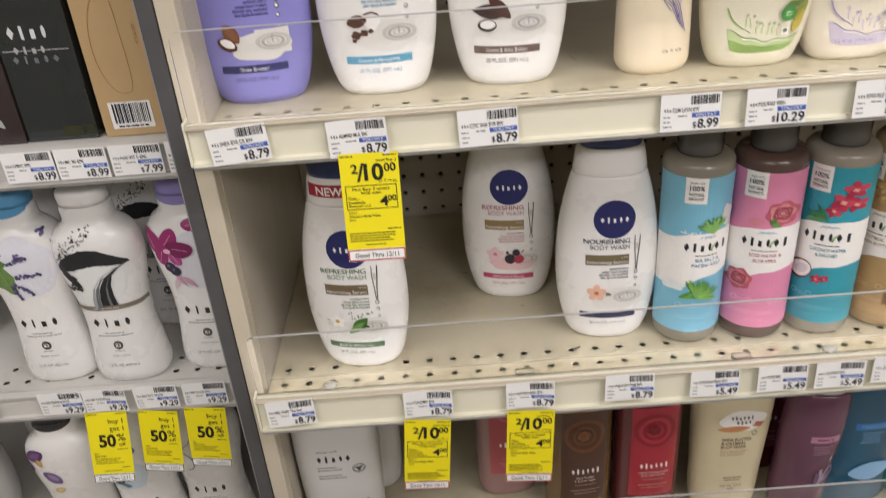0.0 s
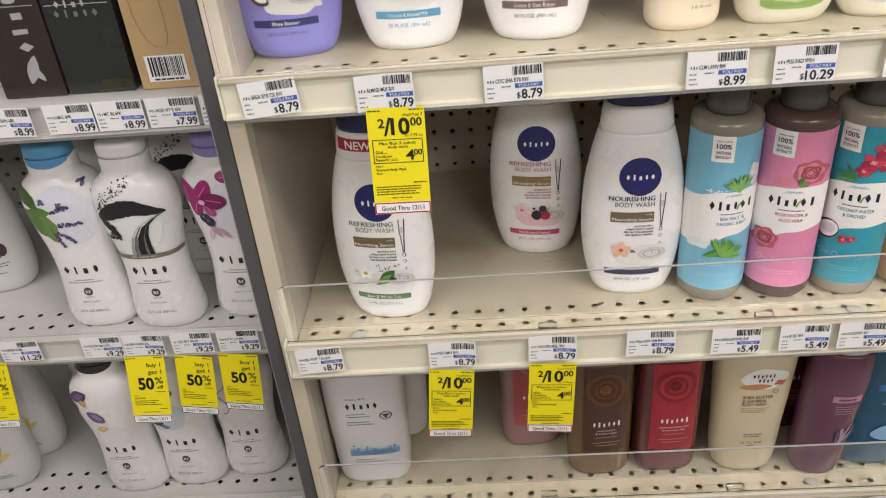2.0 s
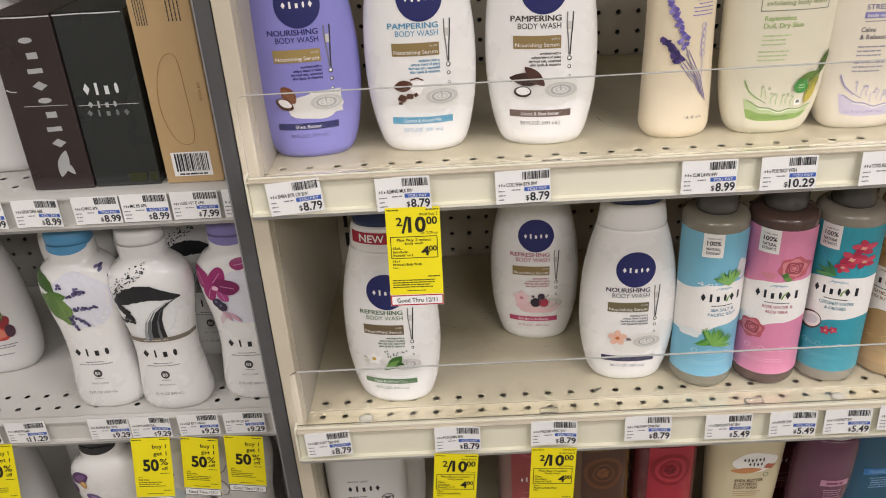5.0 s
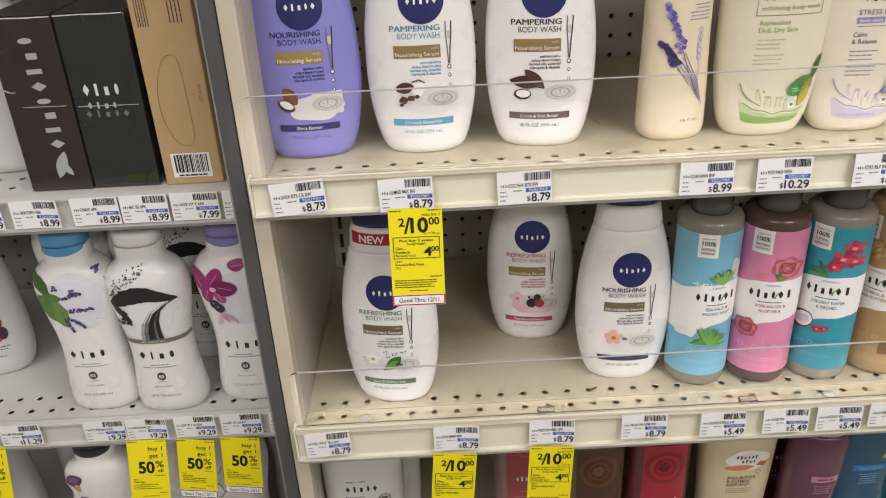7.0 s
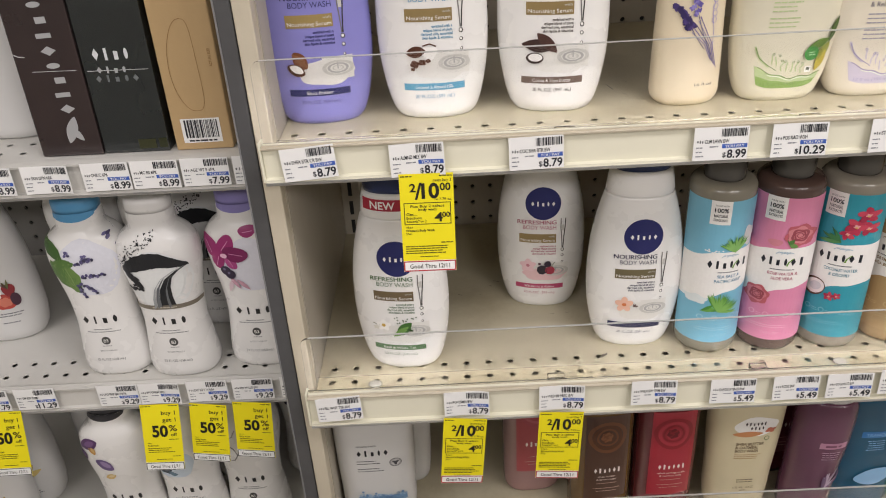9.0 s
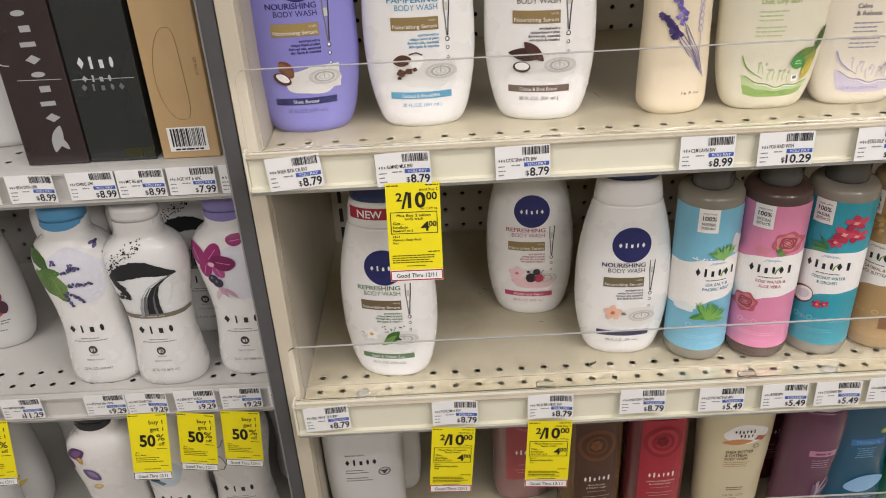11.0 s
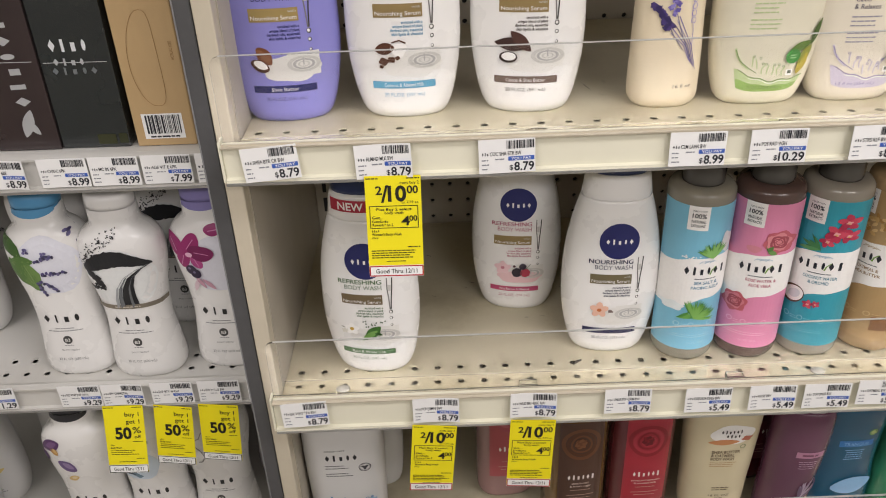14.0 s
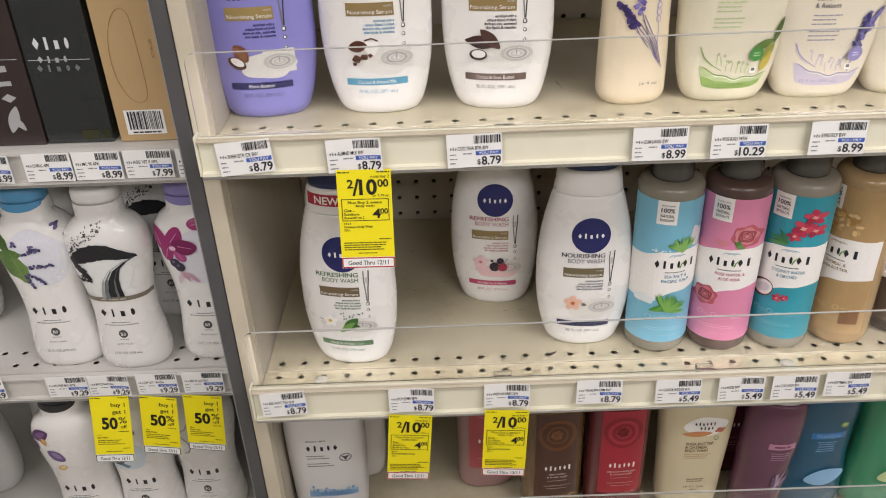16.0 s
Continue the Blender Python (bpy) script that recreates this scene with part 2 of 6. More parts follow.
class Print:
    """Gathers flat prints by part name and material, laid on a surface by place(u, v, off)."""

    def __init__(self, parent, place, base=0.00035):
        self.parent, self.place, self.base, self.parts = parent, place, base, {}

    def put(self, name, material, pts, faces, layer=1):
        vs, fs = self.parts.setdefault((name, material), ([], []))
        k = len(vs)
        vs.extend(self.place(u, v, self.base * layer) for u, v in pts)
        fs.extend(tuple(k + i for i in f) for f in faces)

    def rect(self, name, material, u, v, w, h, layer=1, slant=0.0, turn=0.0):
        nx, ny = max(1, int(w / 0.003)), max(1, int(h / 0.004))
        c, s = math.cos(turn), math.sin(turn)
        pts = []
        for j in range(ny + 1):
            for i in range(nx + 1):
                x, y = w * (i / nx - 0.5), h * (j / ny - 0.5)
                x += slant * y
                pts.append((u + x * c - y * s, v + x * s + y * c))
        faces = [(j * (nx + 1) + i, j * (nx + 1) + i + 1, (j + 1) * (nx + 1) + i + 1, (j + 1) * (nx + 1) + i)
                 for j in range(ny) for i in range(nx)]
        self.put(name, material, pts, faces, layer)

    def border(self, name, material, u, v, w, h, t, layer=2):
        self.rect(name, material, u, v + h / 2, w + t, t, layer)
        self.rect(name, material, u, v - h / 2, w + t, t, layer)
        self.rect(name, material, u - w / 2, v, t, h - t, layer)
        self.rect(name, material, u + w / 2, v, t, h - t, layer)

    def blob(self, name, material, u, v, ru, rv, layer=1, turn=0.0, wave=0.0, lobes=5, inner=0.0, segs=24, tip=0.0, phase=0.0):
        """A disc, leaf, petal ring or (with inner) a ring, with a wavy outline."""
        rings = 4 if max(ru, rv) > 0.006 else 2
        c, s = math.cos(turn), math.sin(turn)
        pts, faces = [], []
        for j in range(rings + 1):
            q = inner + (1 - inner) * j / rings
            for i in range(segs):
                a = 2 * math.pi * i / segs
                r = q * (1 + wave * math.sin(lobes * a + phase))
                x, y = ru * r * math.cos(a), rv * r * math.sin(a)
                if tip:
                    y *= 1 - tip * (x / ru) ** 2 if abs(x) < ru * 1.4 else 0
                pts.append((u + x * c - y * s, v + x * s + y * c))
        for j in range(rings):
            for i in range(segs):
                k = (i + 1) % segs
                faces.append((j * segs + i, j * segs + k, (j + 1) * segs + k, (j + 1) * segs + i))
        self.put(name, material, pts, faces, layer)

    def stroke(self, name, material, pts, w, layer=1, taper=False):
        """A line of some width through the points."""
        out, faces = [], []
        n = len(pts)
        for i, (u, v) in enumerate(pts):
            a, b = pts[max(0, i - 1)], pts[min(n - 1, i + 1)]
            d = math.hypot(b[0] - a[0], b[1] - a[1]) or 1
            px, py = -(b[1] - a[1]) / d, (b[0] - a[0]) / d
            ww = w * (1 - 0.8 * i / n) if taper else w
            out += [(u + px * ww / 2, v + py * ww / 2), (u - px * ww / 2, v - py * ww / 2)]
        for i in range(n - 1):
            faces.append((2 * i, 2 * i + 1, 2 * i + 3, 2 * i + 2))
        self.put(name, material, out, faces, layer)

    def text(self, name, material, s, u, v, h, align="l", width=None, layer=2, fat=0.0, turn=0.0, slant=0.0):
        vs, fs = text2d(s, fat)
        x0, x1 = min(p[0] for p in vs), max(p[0] for p in vs)
        k = h / 0.7
        kx = width / (x1 - x0) if width else k
        ox = {"l": x0, "c": (x0 + x1) / 2, "r": x1}[align]
        c, sn = math.cos(turn), math.sin(turn)
        pts = []
        for x, y in vs:
            a, b = (x - ox) * kx, (y - 0.35) * k
            a += slant * b
            pts.append((u + a * c - b * sn, v + a * sn + b * c))
        self.put(name, material, pts, fs, layer)

    def lines(self, name, material, u, v, w, h, n, gap, align="l", layer=2, seed=1, turn=0.0):
        """Small print that cannot be read: broken bars."""
        rnd = random.Random(seed)
        h *= 0.78
        c, s = math.cos(turn), math.sin(turn)
        for i in range(n):
            ww = w * rnd.uniform(0.72, 1.0)
            x = {"l": 0.0, "r": -ww, "c": -ww / 2}[align]
            end = x + ww
            while x < end - 1e-6:
                q = min(end - x, rnd.uniform(2.0, 5.0) * h)
                a, b = x + q / 2, -i * gap
                self.rect(name, material, u + a * c - b * s, v + a * s + b * c, q, h, layer, turn=turn)
                x += q + 0.6 * h

    def mark(self, name, material, u, v, w, h, n, layer=2, thin=0.55, turn=0.0):
        """A brand mark as a row of plain shapes: lozenges, bars, blocks and ovals."""
        p = w / n
        c, s = math.cos(turn), math.sin(turn)
        q, hh, t = p * 0.42, h / 2, h * (0.10 + 0.16 * thin)

        def at(a, b):
            return u + a * c - b * s, v + a * s + b * c

        for i in range(n):
            a, k = (i + 0.5) * p - w / 2, i % 4
            if k == 0:
                self.put(name, material, [at(a + x * q * 0.75, y * hh) for x, y in ((-1, 0), (0, -1), (1, 0), (0, 1))], [(0, 1, 2, 3)], layer)
            elif k == 1:
                self.rect(name, material, *at(a, 0), t * 1.6, h, layer, turn=turn)
            elif k == 2:
                self.rect(name, material, *at(a, -hh * 0.25), q * 1.0, hh * 1.4, layer, turn=turn)
            else:
                self.blob(name, material, *at(a, 0), q * 0.45, hh * 0.9, layer, turn=turn, segs=16)

    def barcode(self, name, material, u, v, w, h, layer=2, seed=1):
        rnd = random.Random(seed)
        x = -w / 2
        while x < w / 2:
            q = rnd.choice((0.018, 0.018, 0.036, 0.055)) * w
            self.rect(name, material, u + x + q / 2, v, q, h, layer)
            x += q + rnd.choice((0.015, 0.02, 0.035)) * w

    def done(self, labels=None):
        for (name, material), (vs, fs) in self.parts.items():
            part(name, (vs, fs), material, self.parent, (labels or {}).get(name, ""))


# ---- the shop round the shelves ----
tagged(part("floor", box_bm(-3.2, 3.4, -5.2, 0.9, -0.1, 0.0), FLOOR), "speckled vinyl shop floor", "floor", kind="structure")
tagged(part("ceiling", box_bm(-3.2, 3.4, -5.2, 0.9, 3.0, 3.1), CEILING), "white ceiling boards over the aisle", "ceiling", kind="structure")
tagged(part("wall_north", box_bm(-3.2, 3.4, 0.8, 0.9, 0.0, 3.0), WALL), "plain painted shop wall behind the shelves", "wall", kind="structure")
tagged(part("wall_south", box_bm(-3.2, 3.4, -5.2, -5.1, 0.0, 3.0), WALL), "plain painted wall across the aisle", "wall", kind="structure")
# Added out of view: keeps the far lamps' light off the lower shelves.
tagged(part("unseen_light_block", box_bm(-3.19, 3.39, -1.95, -1.65, 0.0, 1.975), WALL), "plain aisle partition across from the shelves", "partition", kind="structure")
tagged(part("wall_west", box_bm(-3.3, -3.2, -5.2, 0.9, 0.0, 3.0), WALL), "plain painted wall", "wall", kind="structure")
tagged(part("wall_east", box_bm(3.4, 3.5, -5.2, 0.9, 0.0, 3.0), WALL), "plain painted wall", "wall", kind="structure")
for lx, ly, watts in LAMPS:
    cl = thing("ceiling_light", "white fluorescent ceiling fitting over the aisle", "ceiling light", pose(lx, ly, 2.86), "aisle lights")
    part("housing", box_bm(-0.62, 0.62, -0.16, 0.16, 0.02, 0.14, 0.01), CEILING, cl)

# ---- shelf units ----
PITCH = 0.0215
BACK = 0.285


def shelf(parent, x0, x1, front, z, back, sheet, face, lip, drop, top=None, label="", lift=0.0075, pitch=PITCH, start=None, inset=0.011, past=0.0):
    """A steel shelf: top sheet with two rows of holes near the front, folded lip, price strip and underside."""
    top = z if top is None else top
    ox = (math.floor(x0 / pitch + 0.5) + 0.5) * pitch if start is None else start
    nx = int((x1 - ox) / pitch)
    y0 = front + inset
    v, f = perforated(nx, 2, pitch, 0.0031, 0.0006, lambda a, b, c: (ox + a, y0 + b, top - c))
    y1 = y0 + 2 * pitch
    k = len(v)
    for a0, a1, b0, b1 in ((x0, x1, y1, back), (x0, x1, front + 0.002, y0), (x0, ox, y0, y1), (ox + nx * pitch, x1, y0, y1)):
        if a1 - a0 < 1e-5:
            continue
        k = len(v)
        v += [(a0, b0, top), (a1, b0, top), (a1, b1, top), (a0, b1, top)]
        f.append((k, k + 1, k + 2, k + 3))
    s = part("shelf", (v, f), sheet, parent, label)
    part("underside", box_bm(x0, x1, front + 0.0125, back, z - 0.027, z - 0.0235), sheet, s)
    part("price_strip", extrude_x([(front, z + 0.006), (front + 0.004, z + 0.006), (front + 0.006, z - 0.001), (front + 0.012, z - 0.022),
                                   (front + 0.004, z - drop), (front - 0.003, z - drop), (front - 0.003, z - drop + 0.003), (front, z - drop + 0.004)], x0 - past, x1),
         face, s)
    part("lip", extrude_x([(front - 0.0015, z + 0.0062), (front - 0.0015, z + 0.0032), (front - 0.0040, z + 0.0036), (front - 0.0045, z + lift - 0.0010), (front + 0.0030, z + lift), (front + 0.0050, z + 0.0056)],
                          x0 - past, x1), lip, s)
    part("edge_trim", extrude_x([(front - 0.0035, z - drop - 0.0016), (front - 0.0042, z - drop - 0.0006), (front - 0.0042, z - drop + 0.0010), (front + 0.01, z - drop - 0.0002), (front + 0.01, z - drop - 0.0016)],
                                x0 - past, x1), SILVER, s)
    if past:
        part("end_bracket", box_bm(x0 - past - 0.0022, x0 - past - 0.0002, front - 0.0025, front + 0.0085, z - drop + 0.0005, z + 0.0085, 0.0006), CHANNEL, s)
    return s


def guard(x0, x1, y, z, h):
    """Clear acrylic fence along a shelf front, with its foot and clips."""
    g = thing("acrylic_guard", "clear acrylic shelf fence with rounded corners and clips", "shelf guard", group="shelf fences")
    bm = bmesh.new()
    r, t = 0.007, 0.002
    prof = [(x0, z + 0.003)]
    for i in range(6):
        a = math.pi - i * math.pi / 10
        prof.append((x0 + r + r * math.cos(a), z + h - r + r * math.sin(a)))
    prof += [(x1, z + h), (x1, z + 0.003)]
    a = [bm.verts.new((x, y, zz)) for x, zz in prof]
    b = [bm.verts.new((x, y + t, zz)) for x, zz in prof]
    n = len(prof)
    bm.faces.new(a)
    bm.faces.new(b[::-1])
    for i in range(n):
        bm.faces.new((a[i], b[i], b[(i + 1) % n], a[(i + 1) % n]))
    bmesh.ops.recalc_face_normals(bm, faces=bm.faces[:])
    p = part("pane", bm, ACRYLIC, g)
    p.visible_shadow = False
    part("polished_edge", box_bm(x0 + r, x1, y + 0.0001, y + t - 0.0001, z + h + 0.0001, z + h + 0.0006), ACRYLIC_EDGE, g)
    f = part("foot", extrude_x([(y + 0.027, z + 0.0008), (y + 0.027, z + 0.0022), (y + 0.0006, z + 0.0026), (y - 0.0030, z + 0.0030), (y - 0.0045, z + 0.0125), (y - 0.0068, z + 0.0125), (y - 0.0060, z + 0.0100), (y - 0.0050, z + 0.0008)],
                               x0, x1), FOOT, g)
    f.visible_shadow = False
    for cx in (0.187, 0.370, 0.62):
        c = part("clip", box_bm(cx - 0.008, cx + 0.008, y - 0.007, y + 0.010, z + 0.0032, z + 0.009, 0.0015), ACRYLIC, g)
        c.visible_shadow = False
    for cx in (0.0215, 0.447):
        bm = bmesh.new()
        bmesh.ops.create_uvsphere(bm, u_segments=14, v_segments=8, radius=0.0065, matrix=Matrix.LocRotScale((cx, y + 0.012, z + 0.0035), None, (1, 0.8, 0.3)))
        c = part("bumper", bm, BUMPER, g, smooth=True)
        c.visible_shadow = False
    return g


# cream unit
UX0, UX1, UF = -0.034, 0.90, -0.047
UZ = (1.2425, 1.0005, 0.7860)
# top, front, rise of the strip over the top, its drop, guard height, hole pitch, first hole cell, inset of the holes
CREAM_SHELVES = ((UZ[0], -0.057, 0.0068, 0.0235, 0.0722, 0.0216, -0.0345, 0.0190),
                 (UZ[1], UF, 0.0050, 0.0280, 0.0655, 0.0210, -0.0300, 0.0193),
                 (UZ[2], UF, 0.0050, 0.0280, 0.0655, 0.0210, -0.0300, 0.0130))
unit = thing("shelf_unit", "cream steel shelf unit with perforated back and price strips", "shelf unit")
nxp, nyp = 43, 61
bk = part("back_panel", perforated(nxp, nyp, PITCH, 0.0029, 0.004, lambda a, b, c: (UX0 + a, BACK + c, 0.31 + b)), PEG, unit)
# Black sheet behind the holes, in place of the shade inside them.
part("hole_shade_sheet", box_bm(UX0, UX1, BACK + 0.004, BACK + 0.012, 0.0, 1.7), BLACK, unit)
part("side_panel", box_bm(-0.0475, -0.034, -0.032, BACK + 0.012, 0.0, 1.72, 0.0012), CREAM, unit)
part("side_panel", box_bm(UX1, UX1 + 0.0135, -0.032, BACK + 0.012, 0.0, 1.72, 0.0012), CREAM, unit)
# Added sheet: its taupe holds the panel's grey-beige and the shade on it.
part("inner_shade_sheet", box_bm(-0.0339, -0.0331, -0.018, BACK - 0.0125, 0.0, 1.70), PEG, unit, "taupe inner side lining")
up = part("upright", box_bm(-0.0328, -0.010, BACK - 0.012, BACK - 0.001, 0.0, 1.7, 0.001), PEG, unit)
# Slots are black plates on the upright, their inner shade as colour.
for i in range(44):
    part("slot_shade", box_bm(-0.024, -0.0195, BACK - 0.0128, BACK - 0.0121, 0.52 + i * 0.0254, 0.538 + i * 0.0254), BLACK, up)
for z, front, rise, drop, tall, pitch, first, inset in CREAM_SHELVES:
    shelf(unit, UX0 + 0.0014, UX1 - 0.001, front, z + rise, BACK - 0.002, CREAM_DIRTY, CHANNEL, CREAM, drop, z, lift=0.0060, pitch=pitch, start=max(first, UX0 + 0.0014), inset=inset, past=0.0047)
    guard(UX0 - 0.0045, UX1 - 0.004, front + 0.010, z, tall)
part("shelf", box_bm(UX0 + 0.001, UX1 - 0.001, UF, BACK - 0.002, 1.515, 1.54), CREAM, unit)

# white unit
WX0, WX1, WF = -0.98, -0.0645, 0.024
WZ = ((1.2165, 0.024, 1.2110, 0.0240), (0.9600, 0.040, 0.9605, 0.0230), (0.7290, 0.030, 0.7295, 0.0230))
wunit = thing("shelf_unit", "white steel shelf unit with perforated shelves, next to a dark divider", "shelf unit")
part("back_panel", perforated(42, 61, PITCH, 0.0029, 0.004, lambda a, b, c: (WX0 + a, 0.335 + c, 0.31 + b)), GREY_BACK, wunit)
# Black sheet gives the white unit's holes their dark insides.
part("hole_shade_sheet", box_bm(WX0, WX1, 0.34, 0.348, 0.0, 1.7), BLACK, wunit)
part("side_panel", box_bm(WX1 + 0.0002, WX1 + 0.003, 0.012, 0.348, 0.0, 1.72), WHITE_SHELF, wunit)
for z, wf, wz, drop in WZ:
    shelf(wunit, WX0, WX1 - 0.0008, wf, wz, 0.333, WHITE_SHELF, WHITE_SHELF, WHITE_SHELF, drop, z, lift=0.0066, pitch=0.0211, start=-0.9586, inset=0.0175)
part("shelf", box_bm(WX0, WX1 - 0.001, WF, 0.333, 1.50, 1.525), WHITE_SHELF, wunit)
div = thing("divider_panel", "dark grey divider panel between two shelf units", "divider")
part("panel", box_bm(-0.0605, -0.0485, -0.030, 0.35, 0.0, 1.75, 0.001), DARK_STRIP, div)
part("edge_strip", box_bm(-0.0635, -0.0609, -0.024, 0.010, 0.0, 1.75, 0.0008), PALE_STRIP, div)

# worn spots on the cream shelves
SCUFF = mat("dark_scuff", (0.10, 0.085, 0.065), 0.7, vary=0.2)
scuffs = Print(unit, lambda u, v, o: (u, v, UZ[0] + o), 0.0002)
scuffs.stroke("scuff", SCUFF, [(0.2410, 0.0780), (0.2425, 0.0700), (0.2440, 0.0650)], 0.0007)
scuffs.stroke("scuff", SCUFF, [(0.2500, 0.0520), (0.2530, 0.0495)], 0.0008)
scuffs.stroke("scuff", SCUFF, [(0.2580, 0.0850), (0.2600, 0.0800)], 0.0005)
scuffs.done()
scuffs = Print(unit, lambda u, v, o: (u, v, UZ[1] + o), 0.0002)
for k in range(26):
    rs = random.Random(k + 50)
    a, b = rs.uniform(-0.02, 0.50), rs.uniform(0.02, 0.22)
    scuffs.stroke("scuff", SCUFF, [(a, b), (a + rs.uniform(-0.006, 0.006), b + rs.uniform(-0.003, 0.003))], rs.uniform(0.0003, 0.0008))
scuffs.blob("scuff", SCUFF, 0.2370, 0.0050, 0.0050, 0.0016, 1, turn=0.6, wave=0.2)
scuffs.done()


# ---- price tags ----
DARK, GREYINK, BLUE = ink("2a2c33"), ink("8a8c92"), ink("3f62b8")


def price_tag(x, y, z, words, price, width=0.0412, tilt=0.0, seed=1, group="price tags", brand=0.0052, back=0.0):
    """A paper shelf tag; x its left edge, z its upper edge."""
    h = width * 0.63
    g = thing("price_tag", "white paper price tag with barcode and blue band", "price tag", pose(x + width / 2, y, z - h / 2, back, tilt, 0), group)
    rnd = random.Random(seed)
    curl = rnd.uniform(-0.0012, 0.0022)
    place = lambda u, v, o: (u, -o - curl * (2 * u / width) ** 2 * (1 if u > 0 else 0.4), v)
    pr = Print(g, place, 0.00018)
    n = 8
    bm = bmesh.new()
    top = [[bm.verts.new(Vector(place(width * (i / n - 0.5), s * h / 2, 0)) + Vector((0, d, 0))) for i in range(n + 1)] for s, d in ((1, 0), (-1, 0), (-1, 0.0004), (1, 0.0004))]
    for a in range(4):
        for i in range(n):
            bm.faces.new((top[a][i], top[(a + 1) % 4][i], top[(a + 1) % 4][i + 1], top[a][i + 1]))
    bmesh.ops.recalc_face_normals(bm, faces=bm.faces[:])
    part("card", bm, PAPER, g)
    w2 = width / 2
    pr.barcode("barcode", DARK, w2 * 0.46, h * 0.335, width * 0.47, h * 0.24, seed=seed)
    k = width / 0.0412
    if brand:
        pr.mark("maker_mark", DARK, -w2 + 0.002 * k + brand / 2 * k, h * 0.08, brand * k, 0.0023 * k, 3)
    if words:
        pr.text("lettering", DARK, words, -w2 + (0.0026 + brand) * k, h * 0.085, 0.0029 * k, "l", min(0.00165 * len(words), 0.0285 - brand) * k, fat=0.01)
    pr.lines("small_print", GREYINK, -w2 + 0.002 * k, -h * 0.10, 0.006 * k, 0.0011, 3, 0.0034 * k, seed=seed)
    pr.lines("small_print", GREYINK, -w2 + 0.012 * k, -h * 0.08, 0.008 * k, 0.0012, 1, 0.003, seed=seed + 4)
    pr.rect("pay_band", BLUE, w2 * 0.5, -h * 0.075, width * 0.46, h * 0.125, 2)
    pr.text("pay_lettering", PAPER, "YOU PAY", w2 * 0.5, -h * 0.075, h * 0.085, "c", width * 0.36, layer=3, fat=0.008)
    pr.text("price", DARK, price, w2 * 0.95, -h * 0.31, h * 0.25, "r", (0.0041 * (len(price) - 1) + 0.0022) * k, layer=2, fat=0.022)
    pr.text("price", DARK, "$", w2 * 0.95 - (0.0041 * (len(price) - 1) + 0.0030) * k, -h * 0.335, h * 0.15, "r", layer=2, fat=0.01)
    pr.done()
    return g


TY = UF - 0.0055
TU = CREAM_SHELVES[0][1] - 0.0055
for i, (x, z, w, p, t) in enumerate(((-0.0235, 1.2545, "SHEA BTR CR BW", "8.79", -4.5), (0.0560, 1.2533, "ALMND MLK BW", "8.79", -1.6), (0.1433, 1.2535, "COC SHA BTR BW", "8.79", -1.4),
                                     (0.2780, 1.2532, "CLM LAVN BW", "8.99", 0.2), (0.3348, 1.2532, "POS RAD WSH", "10.29", -0.2), (0.4060, 1.2532, "STRS RLF BW", "8.99", 0), (0.4860, 1.2532, "STRS RLF BW", "8.99", 0.5))):
    price_tag(x, TU, z, w, p, 0.0400, tilt=t, seed=i + 1, group="tags on the cream unit", brand=0.0055, back=-4)
for i, (x, z, w, p, t) in enumerate(((-0.0300, 1.0115, "BSL WHT TEA BW", "8.79", -3.0), (0.0842, 1.0112, "PCH JSMN BW", "8.79", 0), (0.1690, 1.0128, "WLD BR HBSC BW", "8.79", 0.6),
                                     (0.2510, 1.0132, "VNLA SW CRM BW", "8.79", 0.3), (0.3215, 1.0105, "EXFOLIATING BW", "5.49", 0.5), (0.3770, 1.0110, "ROSE BW", "5.49", -0.3),
                                     (0.4245, 1.0105, "COCONUT BW", "5.49", 0.2), (0.4715, 1.0120, "OATMEAL BW", "5.49", 0.6), (0.5350, 1.0110, "OATMEAL BW", "5.49", 0))):
    price_tag(x, TY, z, w, p, 0.0402, tilt=t, seed=i + 21, group="tags on the cream unit", back=-4)
for i, (x, w, p) in enumerate(((0.126, "", "4.99"), (0.220, "", "4.99"), (0.273, "TAHITI BW", "4.99"), (0.346, "OAT SHEA BW", "4.99"), (0.422, "", "1.99"), (0.491, "", "1.99"), (0.02, "", "4.99"))):
    price_tag(x, TY, 0.7945, w, p, 0.0402, seed=i + 41, group="tags on the cream unit", brand=0.006 if w else 0.022, back=-4)
for i, (x, w, p) in enumerate(((-0.310, "SKN 6PK", "8.99"), (-0.2615, "SKN DFN 6BR", "8.99"), (-0.2108, "CHR/C 6PK", "8.99"), (-0.1692, "MC BS 6PK", "8.99"), (-0.1265, "AGE VIT E 6PK", "7.99"))):
    price_tag(x, 0.024 - 0.0058, 1.2174, w, p, 0.0402, seed=i + 61, tilt=(0.6, 0.6, 0, 0.4, 0.3)[i], group="tags on the white unit")
for i, (x, w, p) in enumerate(((-0.402, "BW PUMP", "9.79"), (-0.3540, "UM BW PUMP", "11.29"), (-0.2690, "PO PNP BW WTR", "9.29"), (-0.2265, "BW CHARCOAL", "9.29"), (-0.1780, "EXF BTY WASH", "9.29"), (-0.1315, "BW W LUS BW", "9.29"))):
    price_tag(x, 0.040 - 0.0062, 0.9697, w, p, 0.0412, seed=i + 71, tilt=(0, 0.5, 0.3, 0.6, 0, 0.6)[i], group="tags on the white unit")
